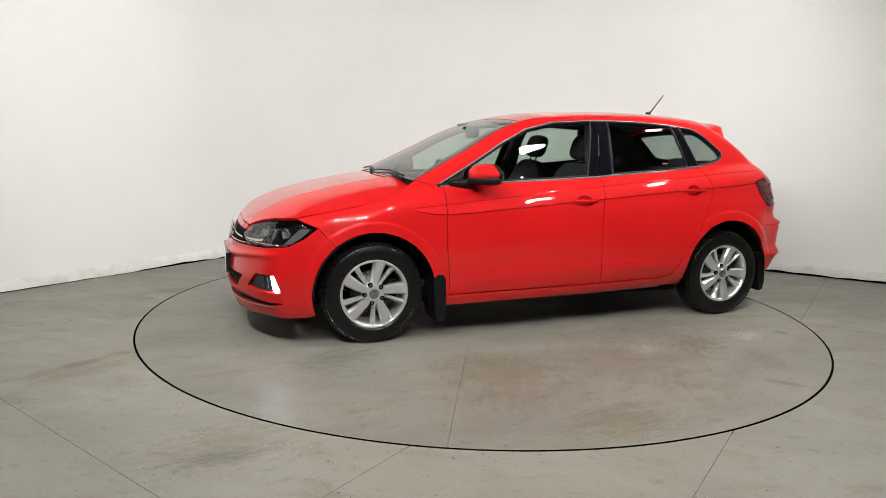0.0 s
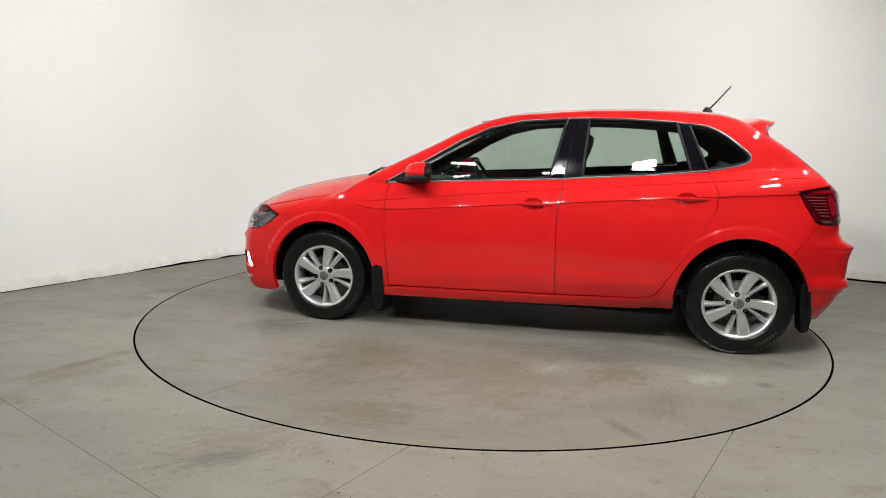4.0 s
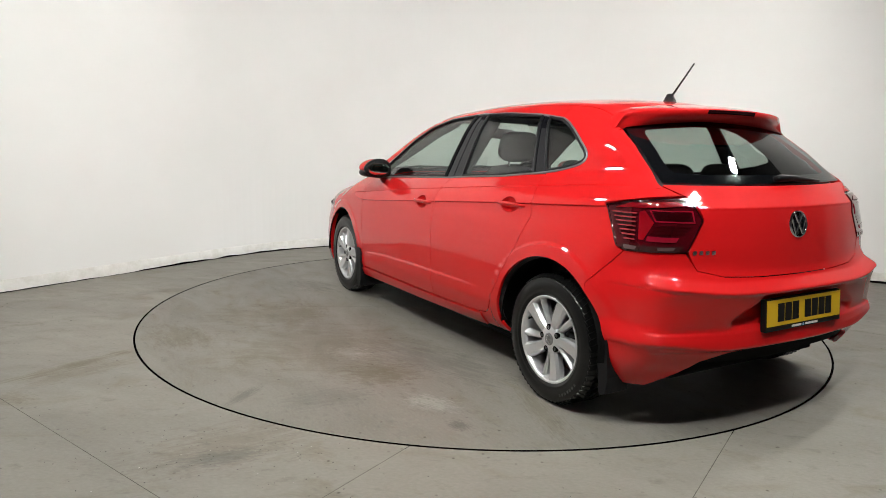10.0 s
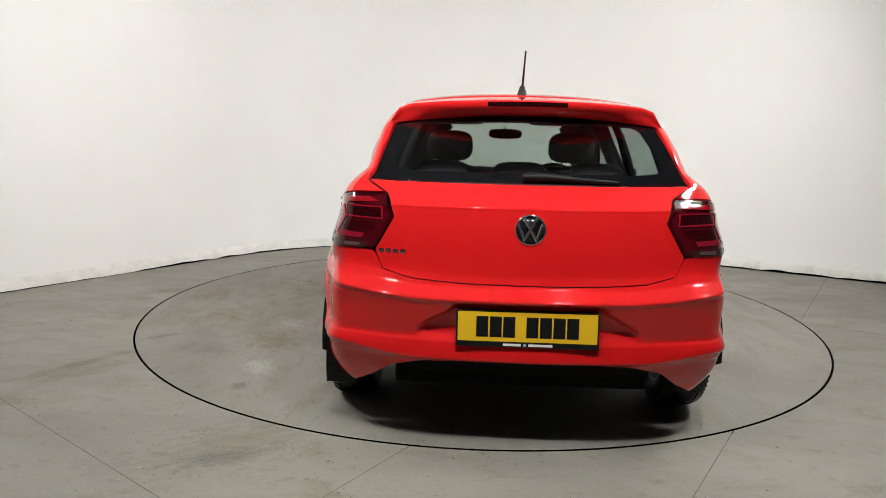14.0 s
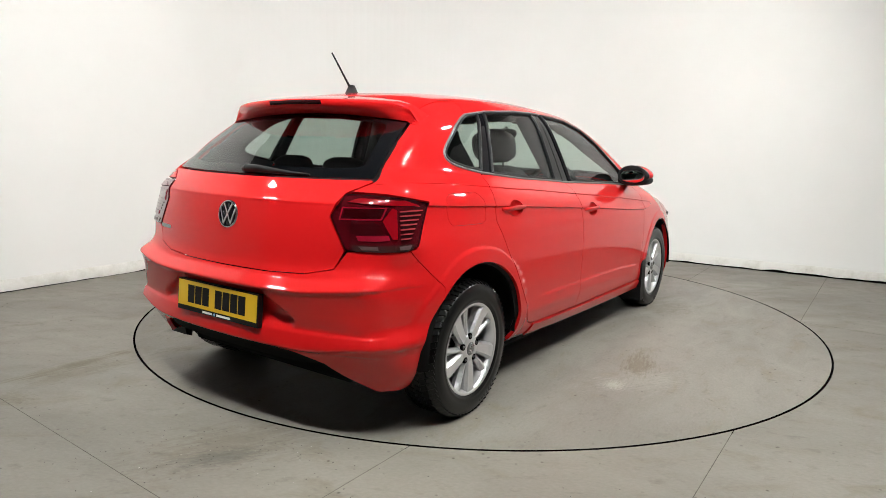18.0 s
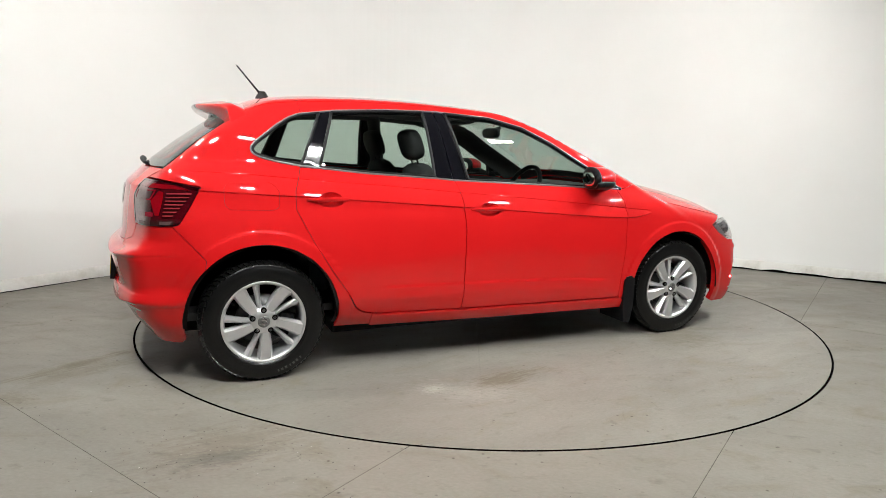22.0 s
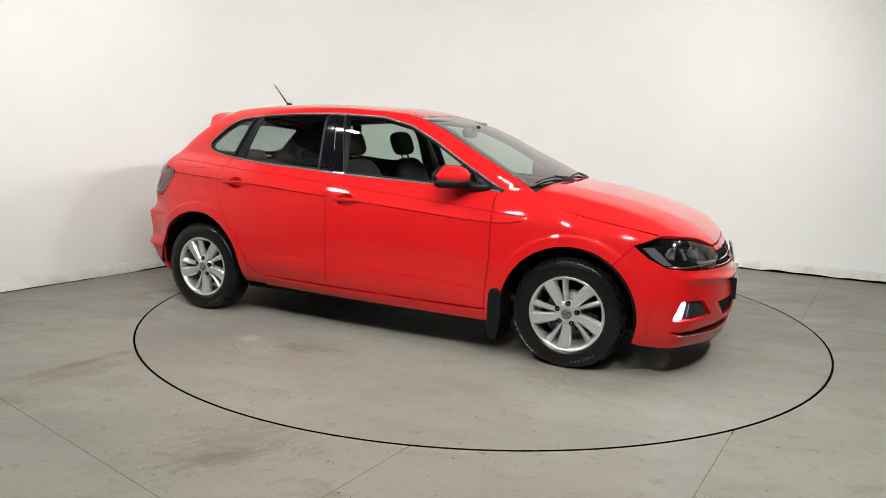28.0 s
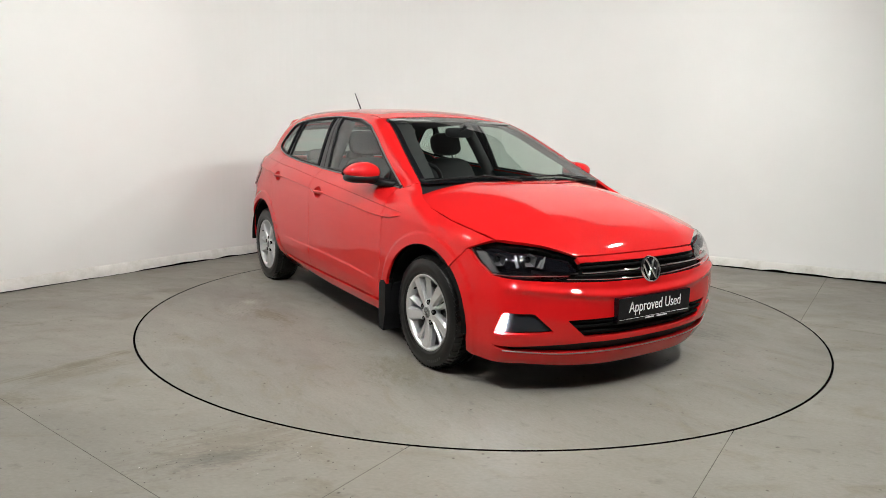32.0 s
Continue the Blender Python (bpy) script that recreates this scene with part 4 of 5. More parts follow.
panel("rear_window_border", "back", [outer, rounded(both([(0.0, 1.080), (0.44, 1.080), (0.535, 1.090), (0.525, 1.14), (0.475, 1.265), (0.2, 1.285), (0.0, 1.288)]), 0.03)], GLOSSB, car, step=0.03, rim=0, proud=-0.004, gap=0.002, label="black printed border of the rear window")

# bumpers
def rear_from(kind, pts):
    return flat("rear", on_skin(kind, pts)).tolist()

half = [(q, 0.372) for q in np.linspace(0, 0.30, 5)] + [(0.42, 0.365), (0.56, 0.330), (0.66, 0.268)]
half += rear_from("side", [(-1.74, 0.212), (-1.655, 0.205)])
half += rear_from("side", [(-WHEEL_X - (ARCH + 0.004) * math.cos(a), ARCH_R + (ARCH + 0.004) * math.sin(a)) for a in np.linspace(-0.26, 0.77, 16)])
half += rear_from("side", [q[:2] for q in along((-1.538, 0.622), (-1.680, 0.778))]) + rear_from("back", [(0.72, 0.785), (0.66, 0.780), (0.600, 0.775)]) + rear_from("back", GATE_LOW[::-1][1:])
outer = rounded(both(half), 0.004)
def plate_niche(p):
    """The number plate's niche in the rear bumper: it widens downwards and runs out into the lower ridge."""
    y, z = np.abs(p[:, 1]), p[:, 2]
    edge = 0.285 + 0.14 * smooth(0.605, 0.49, z)
    return 0.030 * smooth(0.0, 0.035, edge - y) * smooth(0.610, 0.594, z) * smooth(0.462, 0.500, z)


bumper = panel("rear_bumper", "rear", outer, RED, car, step=(0.016, 0.004), dent=plate_niche, rows=np.r_[0.20:0.365:0.010, 0.37:0.43:0.0024, 0.435:0.48:0.0032, 0.485:0.60:0.006, 0.604:0.66:0.0024, 0.665:0.80:0.008])
half = [(0, 0.374), (0.30, 0.374), (0.42, 0.367), (0.54, 0.342), (0.52, 0.312), (0.43, 0.306), (0.0, 0.308)]
panel("diffuser", "rear", rounded(both(half), 0.008), MATTB, car, proud=-0.014, rim=0.10, label="matt black rear diffuser")

def front_from(kind, pts, field=f_low):
    return flat("front", on_skin(kind, pts, field)).tolist()

TOP_EDGE = [(0.958, 0.692), (0.898, 0.631), (0.822, 0.586), (0.673, 0.574), (0.503, 0.565), (0.325, 0.558), (0.105, 0.555), (0.0, 0.555)]
half = [(0.0, 0.150), (0.30, 0.150), (0.487, 0.154), (0.676, 0.170)] + front_from("side", [(1.74, 0.168), (1.66, 0.172)])
half += front_from("side", [(WHEEL_X + ARCH * math.cos(a), ARCH_F + ARCH * math.sin(a)) for a in np.linspace(-0.33, 0.895, 18)])
half += front_from("side", [q[:2] for q in along(arch(WHEEL_X, ARCH, 0.585, 0.24)[0], NOSE_CUT)]) + TOP_EDGE[1:]
outer = rounded(both(half), 0.004)
fog = rounded([(0.762, 0.424), (0.630, 0.422), (0.541, 0.332), (0.799, 0.318)], 0.012)
grille_low = rounded(both([(0.0, 0.392), (0.485, 0.388), (0.396, 0.302), (0.0, 0.300)]), 0.01)
slot = rounded(both([(0.0, 0.274), (0.392, 0.276), (0.680, 0.264), (0.81, 0.260), (0.73, 0.236), (0.469, 0.224), (0.0, 0.222)]), 0.006)
bumper_front = panel("front_bumper", "front", [outer, slot, grille_low, fog, fog * (-1, 1)], RED, car, gap=0.001, step=(0.020, 0.005), rim=0.03, rows=np.r_[0.15:0.47:0.012, 0.475:0.575:0.0028, 0.58:0.72:0.008])
panel("lower_grille", "front", shrunk(grille_low, -0.006), BLACK, car, proud=-0.028, rim=0, gap=0)
panel("bumper_slot", "front", shrunk(slot, -0.006), BLACK, car, proud=-0.026, rim=0, gap=0)
for z in (0.326, 0.352, 0.376):
    bm = bmesh.new()
    w = 0.39 + (z - 0.30) * 1.0
    tube(bm, on_skin("front", [(q, z) for q in np.linspace(-w, w, 24)], f_low).tolist(), 0.008, 6)
    bmesh.ops.translate(bm, verts=bm.verts, vec=(-0.014, 0, 0))
    part("grille_bar", bm, MATTB, car)
bm = bmesh.new()
tube(bm, on_skin("front", [(q, 0.222 + 0.016 * smooth(0.47, 0.76, abs(q))) for q in np.linspace(-0.76, 0.76, 44)], f_low).tolist(), 0.003, 6)
part("slot_trim", bm, TRIM, car, "thin grey strip under the bumper slot")
for s in (1, -1):
    p = panel("fog_lamp", "front", shrunk(fog, -0.004), BLACK, car, s, proud=-0.024, rim=0, gap=0, label="black fog lamp bezel with lit daytime lamp")
    for k in range(6):                          # stepped lit segments
        za, zb = 0.4155 - 0.0150 * k, 0.4155 - 0.0150 * (k + 1) + 0.0006
        aa = 0.758 + 0.0052 * k
        seg = rounded([(aa, za), (aa - 0.018 - 0.0028 * k, za - 0.001), (aa - 0.010 - 0.002 * k, zb), (aa + 0.005, zb)], 0.001)
        panel("daytime_lamp", "front", seg, DRL_GLOW, p, s, proud=-0.010, rim=0.010, gap=0, label="lit white daytime lamp segment")
    inner = rounded([(0.712, 0.412), (0.638, 0.411), (0.565, 0.338), (0.725, 0.333)], 0.006)
    panel("fog_lens", "front", inner, plain("smoked_lens", (0.016, 0.019, 0.025), 0.12, spec=0.4), p, s, proud=-0.014, rim=0.004, gap=0, label="dark ribbed fog lamp lens")

# headlamps, upper grille
HEADLAMP = [(0.952, 0.690), (0.829, 0.730), (0.645, 0.716), (0.455, 0.672), (0.415, 0.618), (0.519, 0.568), (0.673, 0.577), (0.822, 0.589), (0.895, 0.633)]


def headlamp(s):
    outer = rounded(HEADLAMP, 0.010)
    lens = panel("headlamp", "front", outer, CLEAR, car, s, gap=0.003, rim=0.012, label="clear headlamp with dark bezel and chrome reflectors")
    lens.visible_shadow = False
    panel("bezel", "front", shrunk(outer, -0.002), GLOSSB, lens, s, proud=-0.050, rim=0, gap=0, label="black headlamp bezel")
    # two chrome cups with dark lenses, a fin between them
    for u, z, r in ((0.785, 0.657, 0.034), (0.650, 0.660, 0.036)):
        p = on_skin("front", [(u, z)], f_low)[0] * (1, s, 1)
        out = Vector((math.cos(0.5 * u), s * math.sin(0.5 * u), 0.05)).normalized()
        m = Matrix.Translation(Vector(p) - 0.020 * out) @ out.to_track_quat("Z", "Y").to_matrix().to_4x4()
        bm = bmesh.new()
        revolve(bm, [(0.010, -0.032), (0.5 * r, -0.028), (0.78 * r, -0.016), (0.95 * r, 0.0), (1.00 * r, 0.002)], 5, "z", False, m @ pose(0, 0, 0, 0, 0, 20))
        cup = part("reflector_cup", bm, GREY_REFLECT, lens, "faceted grey reflector cup", False)
        bm = bmesh.new()
        revolve(bm, [(0.0005, -0.016), (0.30 * r, -0.018), (0.42 * r, -0.024), (0.44 * r, -0.032)], 20, "z", False, m)
        part("bulb_cap", bm, GLOSSB, cup, "dark bulb cap")
    for u, z0, z1, lean in ((0.716, 0.632, 0.696, 0.012), (0.575, 0.630, 0.690, -0.020), (0.590, 0.634, 0.676, -0.020)):
        slat = rounded([(u, z1), (u + 0.010, z1 - 0.002), (u + 0.010 - lean, z0), (u - lean - 0.004, z0 + 0.003)], 0.002)
        panel("reflector", "front", slat, GREY_REFLECT, lens, s, proud=-0.028, rim=0.010, gap=0, label="grey reflector fin")
    bar = rounded([(0.650, 0.622), (0.600, 0.615), (0.430, 0.606), (0.430, 0.599), (0.610, 0.602), (0.645, 0.608)], 0.002)
    panel("chrome_bar", "front", bar, CHROME, lens, s, proud=-0.012, rim=0.010, gap=0, label="tapering chrome bar")
    bm = bmesh.new()
    line = on_skin("front", [(q, 0.588 + 0.012 * (q - 0.5)) for q in np.linspace(0.46, 0.80, 16)], f_low)
    line[:, 0] -= 0.022
    tube(bm, (line * (1, s, 1)).tolist(), 0.0035, 6)
    part("chrome_strip", bm, CHROME, lens, "chrome strip inside the headlamp")
    marker = rounded([(0.925, 0.685), (0.870, 0.690), (0.800, 0.600), (0.835, 0.600), (0.885, 0.64)], 0.004)
    panel("side_reflector", "front", marker, GREY_REFLECT, lens, s, proud=-0.018, rim=0.01, gap=0, label="grey side reflector")


for s in (1, -1):
    headlamp(s)
half = [(0.0, 0.553), (0.325, 0.556), (0.515, 0.564), (0.411, 0.620), (0.440, 0.668), (0.0, 0.668)]
grille = panel("upper_grille", "front", rounded(both(half), 0.004), MATTB, car, proud=-0.026, rim=0, gap=0, label="black upper grille with chrome strip")
for z, w, mat, r, back in ((0.600, 0.412, CHROME, 0.0048, 0.004), (0.583, 0.44, MATTB, 0.007, 0.014), (0.622, 0.41, MATTB, 0.007, 0.014), (0.638, 0.41, MATTB, 0.006, 0.014), (0.563, 0.49, CHROME, 0.0032, 0.004)):
    bm = bmesh.new()
    line = on_skin("front", [(q, z + 0.012 * (q / 0.45) ** 2 * (z < 0.57)) for q in np.linspace(-w, w, 30)], f_low)
    line[:, 0] -= back
    tube(bm, line.tolist(), r, 6)
    part("grille_strip", bm, mat, grille, "chrome strip" if mat is CHROME else "")
band = rounded(both([(0.0, 0.6705), (0.434, 0.6705), (0.424, 0.648), (0.0, 0.644)]), 0.002)
panel("bonnet_lip", "front", band, RED, car, proud=0.0, rim=0.03, gap=0)


def badge(x, z, r, tilt, name, d):
    m = pose(x, 0, z, 0, 90 * d - tilt, 0)
    bm = bmesh.new()
    revolve(bm, [(0.001, 0.006), (r * 0.86, 0.006), (r * 0.90, 0.0)], 40, "z", False, m)
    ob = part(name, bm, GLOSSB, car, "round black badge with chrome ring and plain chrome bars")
    bm = bmesh.new()
    revolve(bm, [(r * 0.86, 0.0), (r * 0.88, 0.009), (r * 0.95, 0.011), (r, 0.0)], 40, "z", False, m)
    part("ring", bm, CHROME, ob)
    # plain chrome chevrons, one over two
    for line in (((-0.40, 0.70), (-0.02, 0.07)), ((0.40, 0.70), (0.02, 0.07)), ((-0.76, 0.36), (-0.38, -0.66)), ((-0.38, -0.66), (-0.03, 0.0)), ((0.03, 0.0), (0.38, -0.66)), ((0.38, -0.66), (0.76, 0.36))):
        (h0, v0), (h1, v1) = line
        length = math.hypot(h1 - h0, v1 - v0) * r
        bm = bmesh.new()
        box(bm, (-length / 2 - 0.07 * r, length / 2 + 0.07 * r), (-0.085 * r, 0.085 * r), (0.004, 0.0105), m @ pose(-d * r * (v0 + v1) / 2, r * (h0 + h1) / 2, 0, 0, 0, math.degrees(math.atan2(h1 - h0, -d * (v1 - v0)))), 0.002, 1)
        part("emblem_bar", bm, CHROME, ob, "", False)


badge(2.046, 0.594, 0.066, 14, "front_badge", 1)
badge(-1.899, 0.876, 0.059, -8, "rear_badge", -1)

# roof spoiler with the high brake lamp, aerial
def spoiler():
    bm = bmesh.new()
    rows, lamp_rows = [], []
    ys = np.linspace(-0.552, 0.552, 41)
    for y in ys:
        k = abs(y) / 0.552
        x1 = -1.327 + 0.03 * (1 - min(1, k) ** 2)
        x2 = -1.535 + 0.135 * k ** 2.6
        ztop = lambda x: roof(x) - 0.10 * y * y - 0.15 * y ** 4 - 0.010 * smooth(0.9, 1.0, k)
        lo_in = on_skin("back", [(y, 1.306 - 0.034 * k ** 2)])[0]
        zt = ztop(x2)
        lead = on_skin("top", [(x1 + 0.010, y)], f_high)[0]
        prof = [(lead[0], lead[2] - 0.002), ((x1 + x2) / 2, ztop((x1 + x2) / 2) + 0.003), (x2 + 0.012, zt + 0.004), (x2 + 0.002, zt + 0.001), (x2, zt - 0.004), (x2 + 0.004, zt - 0.020), (x2 + 0.020, max(zt - 0.038, lo_in[2] + 0.004)), (lo_in[0] - 0.010, lo_in[2] + 0.002), (lo_in[0] + 0.004, lo_in[2]), (lo_in[0] + 0.05, lo_in[2] + 0.010)]
        if abs(y) < 0.18:
            lamp_rows.append([(x2 - 0.0012, y, zt - 0.002), (x2 - 0.0022, y, zt - 0.006), (x2 + 0.0022, y, zt - 0.019), (x2 + 0.0060, y, zt - 0.021)])
        rows.append([bm.verts.new((a, y, b)) for a, b in prof])
        if k > 0.999:                              # the ends run down onto the body's sides
            out = math.copysign(0.598, y)
            skin = on_skin("top", [(p[0] + 0.012, out) for p in prof], f_high)
            end = [bm.verts.new((p[0] + 0.012, out, min(p[1], q[2]) - 0.004)) for p, q in zip(prof, skin)]
            rows.insert(len(rows) if y > 0 else 0, end)
    for a, b in zip(rows, rows[1:]):
        for j in range(len(a) - 1):
            bm.faces.new((a[j], a[j + 1], b[j + 1], b[j]))
    bmesh.ops.recalc_face_normals(bm, faces=bm.faces)
    ob = part("roof_spoiler", bm, RED, car, "red roof spoiler over the rear window")
    bm = bmesh.new()
    strip = [[bm.verts.new(p) for p in row] for row in lamp_rows]
    for a, b in zip(strip, strip[1:]):
        for j in range(3):
            bm.faces.new((a[j], a[j + 1], b[j + 1], b[j]))
    bmesh.ops.recalc_face_normals(bm, faces=bm.faces)
    part("brake_lamp", bm, plain("dark_brake_lens", (0.02, 0.001, 0.002), 0.1, spec=0.3), ob, "dark red high brake lamp")


spoiler()
bm = bmesh.new()
revolve(bm, [(0.001, 0.042), (0.016, 0.040), (0.026, 0.02), (0.036, 0.0), (0.04, -0.012)], 20, "z", False, pose(-1.150, 0, 1.424) @ Matrix.Diagonal((1.05, 0.6, 0.85, 1)))
aerial = part("aerial", bm, BLACK, car, "black whip aerial at the roof's rear")
bm = bmesh.new()
tube(bm, [(-1.158, 0, 1.44), (-1.220, 0, 1.515), (-1.288, 0, 1.597)], [0.006, 0.0045, 0.0038], 8)
part("whip", bm, BLACK, aerial)


# wheels
SIDEMARK = plain("worn_sidewall_print", (0.055, 0.055, 0.052), 0.8)


def tyre_mesh():
    bm = bmesh.new()
    prof = [(0.196, -0.075), (0.205, -0.088), (0.235, -0.098), (0.270, -0.096), (0.286, -0.088), (0.295, -0.076), (0.2985, -0.06), (0.300, 0.0), (0.2985, 0.06), (0.295, 0.076), (0.286, 0.088), (0.282, 0.091), (0.279, 0.0912), (0.270, 0.096), (0.248, 0.0985), (0.235, 0.098), (0.2225, 0.0955), (0.2205, 0.0962), (0.217, 0.0945), (0.2055, 0.089), (0.196, 0.075)]
    revolve(bm, prof, 96)
    return bm


def rim_meshes():
    """The alloy of a left wheel; its face looks towards +y."""
    out = []
    bm = bmesh.new()
    revolve(bm, [(0.203, 0.078), (0.207, 0.086), (0.203, 0.090), (0.193, 0.086), (0.184, 0.066), (0.180, 0.0), (0.182, -0.07), (0.203, -0.085)], 80)
    out.append(("barrel", bm, ALLOY))
    for k in range(5):
        # a broad flat spoke with bevelled flanks, and a narrow ridged one lower beside it
        for off, inner, widths, lift, prof in ((0.0, -8.0, (0.017, 0.024, 0.029, 0.034, 0.039), 0.0, ((-1.0, -0.040), (-1.0, -0.013), (-0.70, 0.0), (0.66, 0.0), (1.0, -0.013), (1.0, -0.040))),
                                               (26.5, -4.0, (0.010, 0.0105, 0.012, 0.015, 0.0185), -0.005, ((-1.0, -0.036), (-1.0, -0.010), (-0.45, -0.001), (0.05, 0.0), (1.0, -0.019), (1.0, -0.036)))):
            bm = bmesh.new()
            rows = []
            for i, (r, y) in enumerate(((0.034, 0.072), (0.07, 0.077), (0.11, 0.079), (0.155, 0.081), (0.199, 0.086))):
                a = radians(30 - 72 * k + off + inner * (1 - (r - 0.034) / 0.163))
                d, t, w = Vector((math.cos(a), 0, math.sin(a))), Vector((-math.sin(a), 0, math.cos(a))), widths[i]
                rows.append([bm.verts.new(d * r + t * (w * x) + Vector((0, y + h + lift, 0))) for x, h in prof])
            for p, q in zip(rows, rows[1:]):
                for j in range(5):
                    bm.faces.new((p[j], p[j + 1], q[j + 1], q[j]))
            bm.faces.new(rows[-1])
            bmesh.ops.recalc_face_normals(bm, faces=bm.faces)
            out.append(("spoke", bm, ALLOY))
    bm = bmesh.new()
    revolve(bm, [(0.030, 0.080), (0.058, 0.076), (0.070, 0.066), (0.072, 0.04)], 40)
    out.append(("hub", bm, ALLOY))
    bm = bmesh.new()
    revolve(bm, [(0.001, 0.085), (0.025, 0.084), (0.029, 0.081), (0.030, 0.076)], 32)
    out.append(("cap", bm, TRIM))
    bm = bmesh.new()
    for a in (-28, 28):
        for o in (-0.011, 0.011):
            box(bm, (-0.017, 0.017), (0.083, 0.0865), (-0.0022, 0.0022), pose(0, 0, o, 0, a * (1 if o > 0 else -1), 0))
    out.append(("cap_bars", bm, CHROME))
    for k in range(5):
        a = radians(67 - 72 * k)
        m = pose(0.0555 * math.cos(a), 0, 0.0555 * math.sin(a))
        bm = bmesh.new()
        revolve(bm, [(0.0075, 0.0775), (0.0135, 0.0785), (0.0145, 0.076), (0.0145, 0.06)], 16, "y", False, m)
        out.append(("bolt_socket", bm, PIT))
        bm = bmesh.new()
        revolve(bm, [(0.001, 0.0795), (0.006, 0.0795), (0.0078, 0.077), (0.008, 0.07)], 6, "y", False, m)
        out.append(("wheel_bolt", bm, DARKMETAL))
    bm = bmesh.new()
    tube(bm, [(0.176 * math.cos(0.17), 0.055, 0.176 * math.sin(0.17)), (0.168 * math.cos(0.17), 0.082, 0.168 * math.sin(0.17))], 0.0045, 8)
    out.append(("valve", bm, BLACK))
    bm = bmesh.new()
    revolve(bm, [(0.02, 0.02), (0.128, 0.02), (0.128, 0.0), (0.02, 0.0)], 48)
    out.append(("brake_disc", bm, DARKMETAL))
    bm = bmesh.new()
    box(bm, (-0.15, -0.07), (-0.02, 0.035), (-0.06, 0.07), None, 0.012)
    out.append(("caliper", bm, BLACK))
    return out


def wheel(x, s, turn):
    hub = new("wheel")
    hub.parent = car
    hub.matrix_basis = pose(x, s * 0.738, 0.2975 if x > 0 else 0.3005, 0, 0, 0 if s > 0 else 180) @ pose(0, 0, 0, 0, turn, 0)
    hub["label"] = "black tyre on silver alloy wheel"
    tyre = part("tyre", tyre_mesh(), RUBBER, hub, "black rubber tyre")
    bm = bmesh.new()
    for row, y0 in enumerate((-0.073, -0.038, 0.0, 0.038, 0.073)):
        for k in range(66):
            a = 2 * math.pi * (k + 0.5 * (row % 2)) / 66
            rr = 0.2995 if abs(y0) < 0.05 else 0.2955
            m = pose(0, y0, 0, 0, math.degrees(a), 0) @ pose(0, 0, rr, 25 * (1 if y0 < 0 else -1) * (abs(y0) > 0.05), 0, 22 * (1 if y0 > 0 else -1))
            vs = [bm.verts.new(m @ Vector((px * 0.0105, py * (0.015 if abs(y0) < 0.05 else 0.017), pz))) for pz in (-0.004, 0.0035) for px, py in ((-1, -1), (1, -1), (1, 1), (-1, 1))]
            bm.faces.new(vs[4:])
            for i in range(4):
                j = (i + 1) % 4
                bm.faces.new((vs[i], vs[j], vs[4 + j], vs[4 + i]))
    part("tread", bm, RUBBER, hub, "", False)["kind"] = "stuff"
    start = 205                                   # worn sidewall lettering as plain bars
    bm = bmesh.new()
    for k in range(7):
        m = pose(0, 0, 0, 0, -(start + 4.6 * k), 0) @ pose(0.2585, 0.0978, 0)
        box(bm, (-0.006, 0.006), (0.0, 0.0016), (-0.0065, 0.0045 if k % 3 else 0.001), m)
    part("sidewall_mark", bm, SIDEMARK, tyre, "worn pale sidewall marks", False)
    for name, bm, mat in rim_meshes():
        part(name, bm, mat, hub, "", name != "spoke")
    return hub


for x, s, turn in ((WHEEL_X, 1, 0), (-WHEEL_X, 1, -11), (WHEEL_X, -1, -28), (-WHEEL_X, -1, -24)):
    wheel(x, s, turn)


# wheel housings, mud flaps, underbody
def underside():
    for wx in (WHEEL_X, -WHEEL_X):
        for s in (1, -1):
            bm = bmesh.new()
            prof = [(0.352, 0.0), (0.372, 0.035), (0.372, 0.30)]
            rings = []
            for i in range(33):
                a = math.pi * (-0.02 + 1.04 * i / 32)
                rings.append([bm.verts.new((wx + r * math.cos(a), s * (0.845 - h), (ARCH_F if wx > 0 else ARCH_R) + r * math.sin(a))) for r, h in prof])
            for a, b in zip(rings, rings[1:]):
                for j in range(2):
                    bm.faces.new((a[j], a[j + 1], b[j + 1], b[j]))
            bm.faces.new([r[2] for r in rings])
            part("wheel_housing", bm, MATTB, car)
            if wx < 0 and s < 0:
                continue
            bm = bmesh.new()
            if wx > 0:
                q = ((0.930, 0.385), (0.905, 0.408), (0.872, 0.402), (0.858, 0.380), (0.850, 0.20), (0.862, 0.120), (0.905, 0.112), (0.928, 0.22))
            else:
                q = ((-1.600, 0.430), (-1.622, 0.440), (-1.655, 0.40), (-1.672, 0.240), (-1.662, 0.168), (-1.628, 0.155), (-1.608, 0.30))
            prism(bm, [(x, z) for x, z in q], 0.232 if wx > 0 else 0.126, Matrix(((1, 0, 0, 0), (0, 0, s, s * (0.648 if wx > 0 else 0.694)), (0, 1, 0, 0), (0, 0, 0, 1))))
            bmesh.ops.recalc_face_normals(bm, faces=bm.faces)
            part("mud_flap", bm, BLACK, car, "black rubber mud flap", False)
    bm = bmesh.new()
    box(bm, (-0.93, 0.93), (-0.76, 0.76), (0.19, 0.26), None, 0.02)
    box(bm, (0.9, 1.88), (-0.50, 0.50), (0.17, 0.27), None, 0.02)
    box(bm, (-1.72, -0.9), (-0.52, 0.52), (0.20, 0.34), None, 0.02)
    box(bm, (-1.82, -1.62), (-0.60, 0.60), (0.33, 0.40), None, 0.02)
    part("underbody", bm, MATTB, car, "black underbody")


underside()


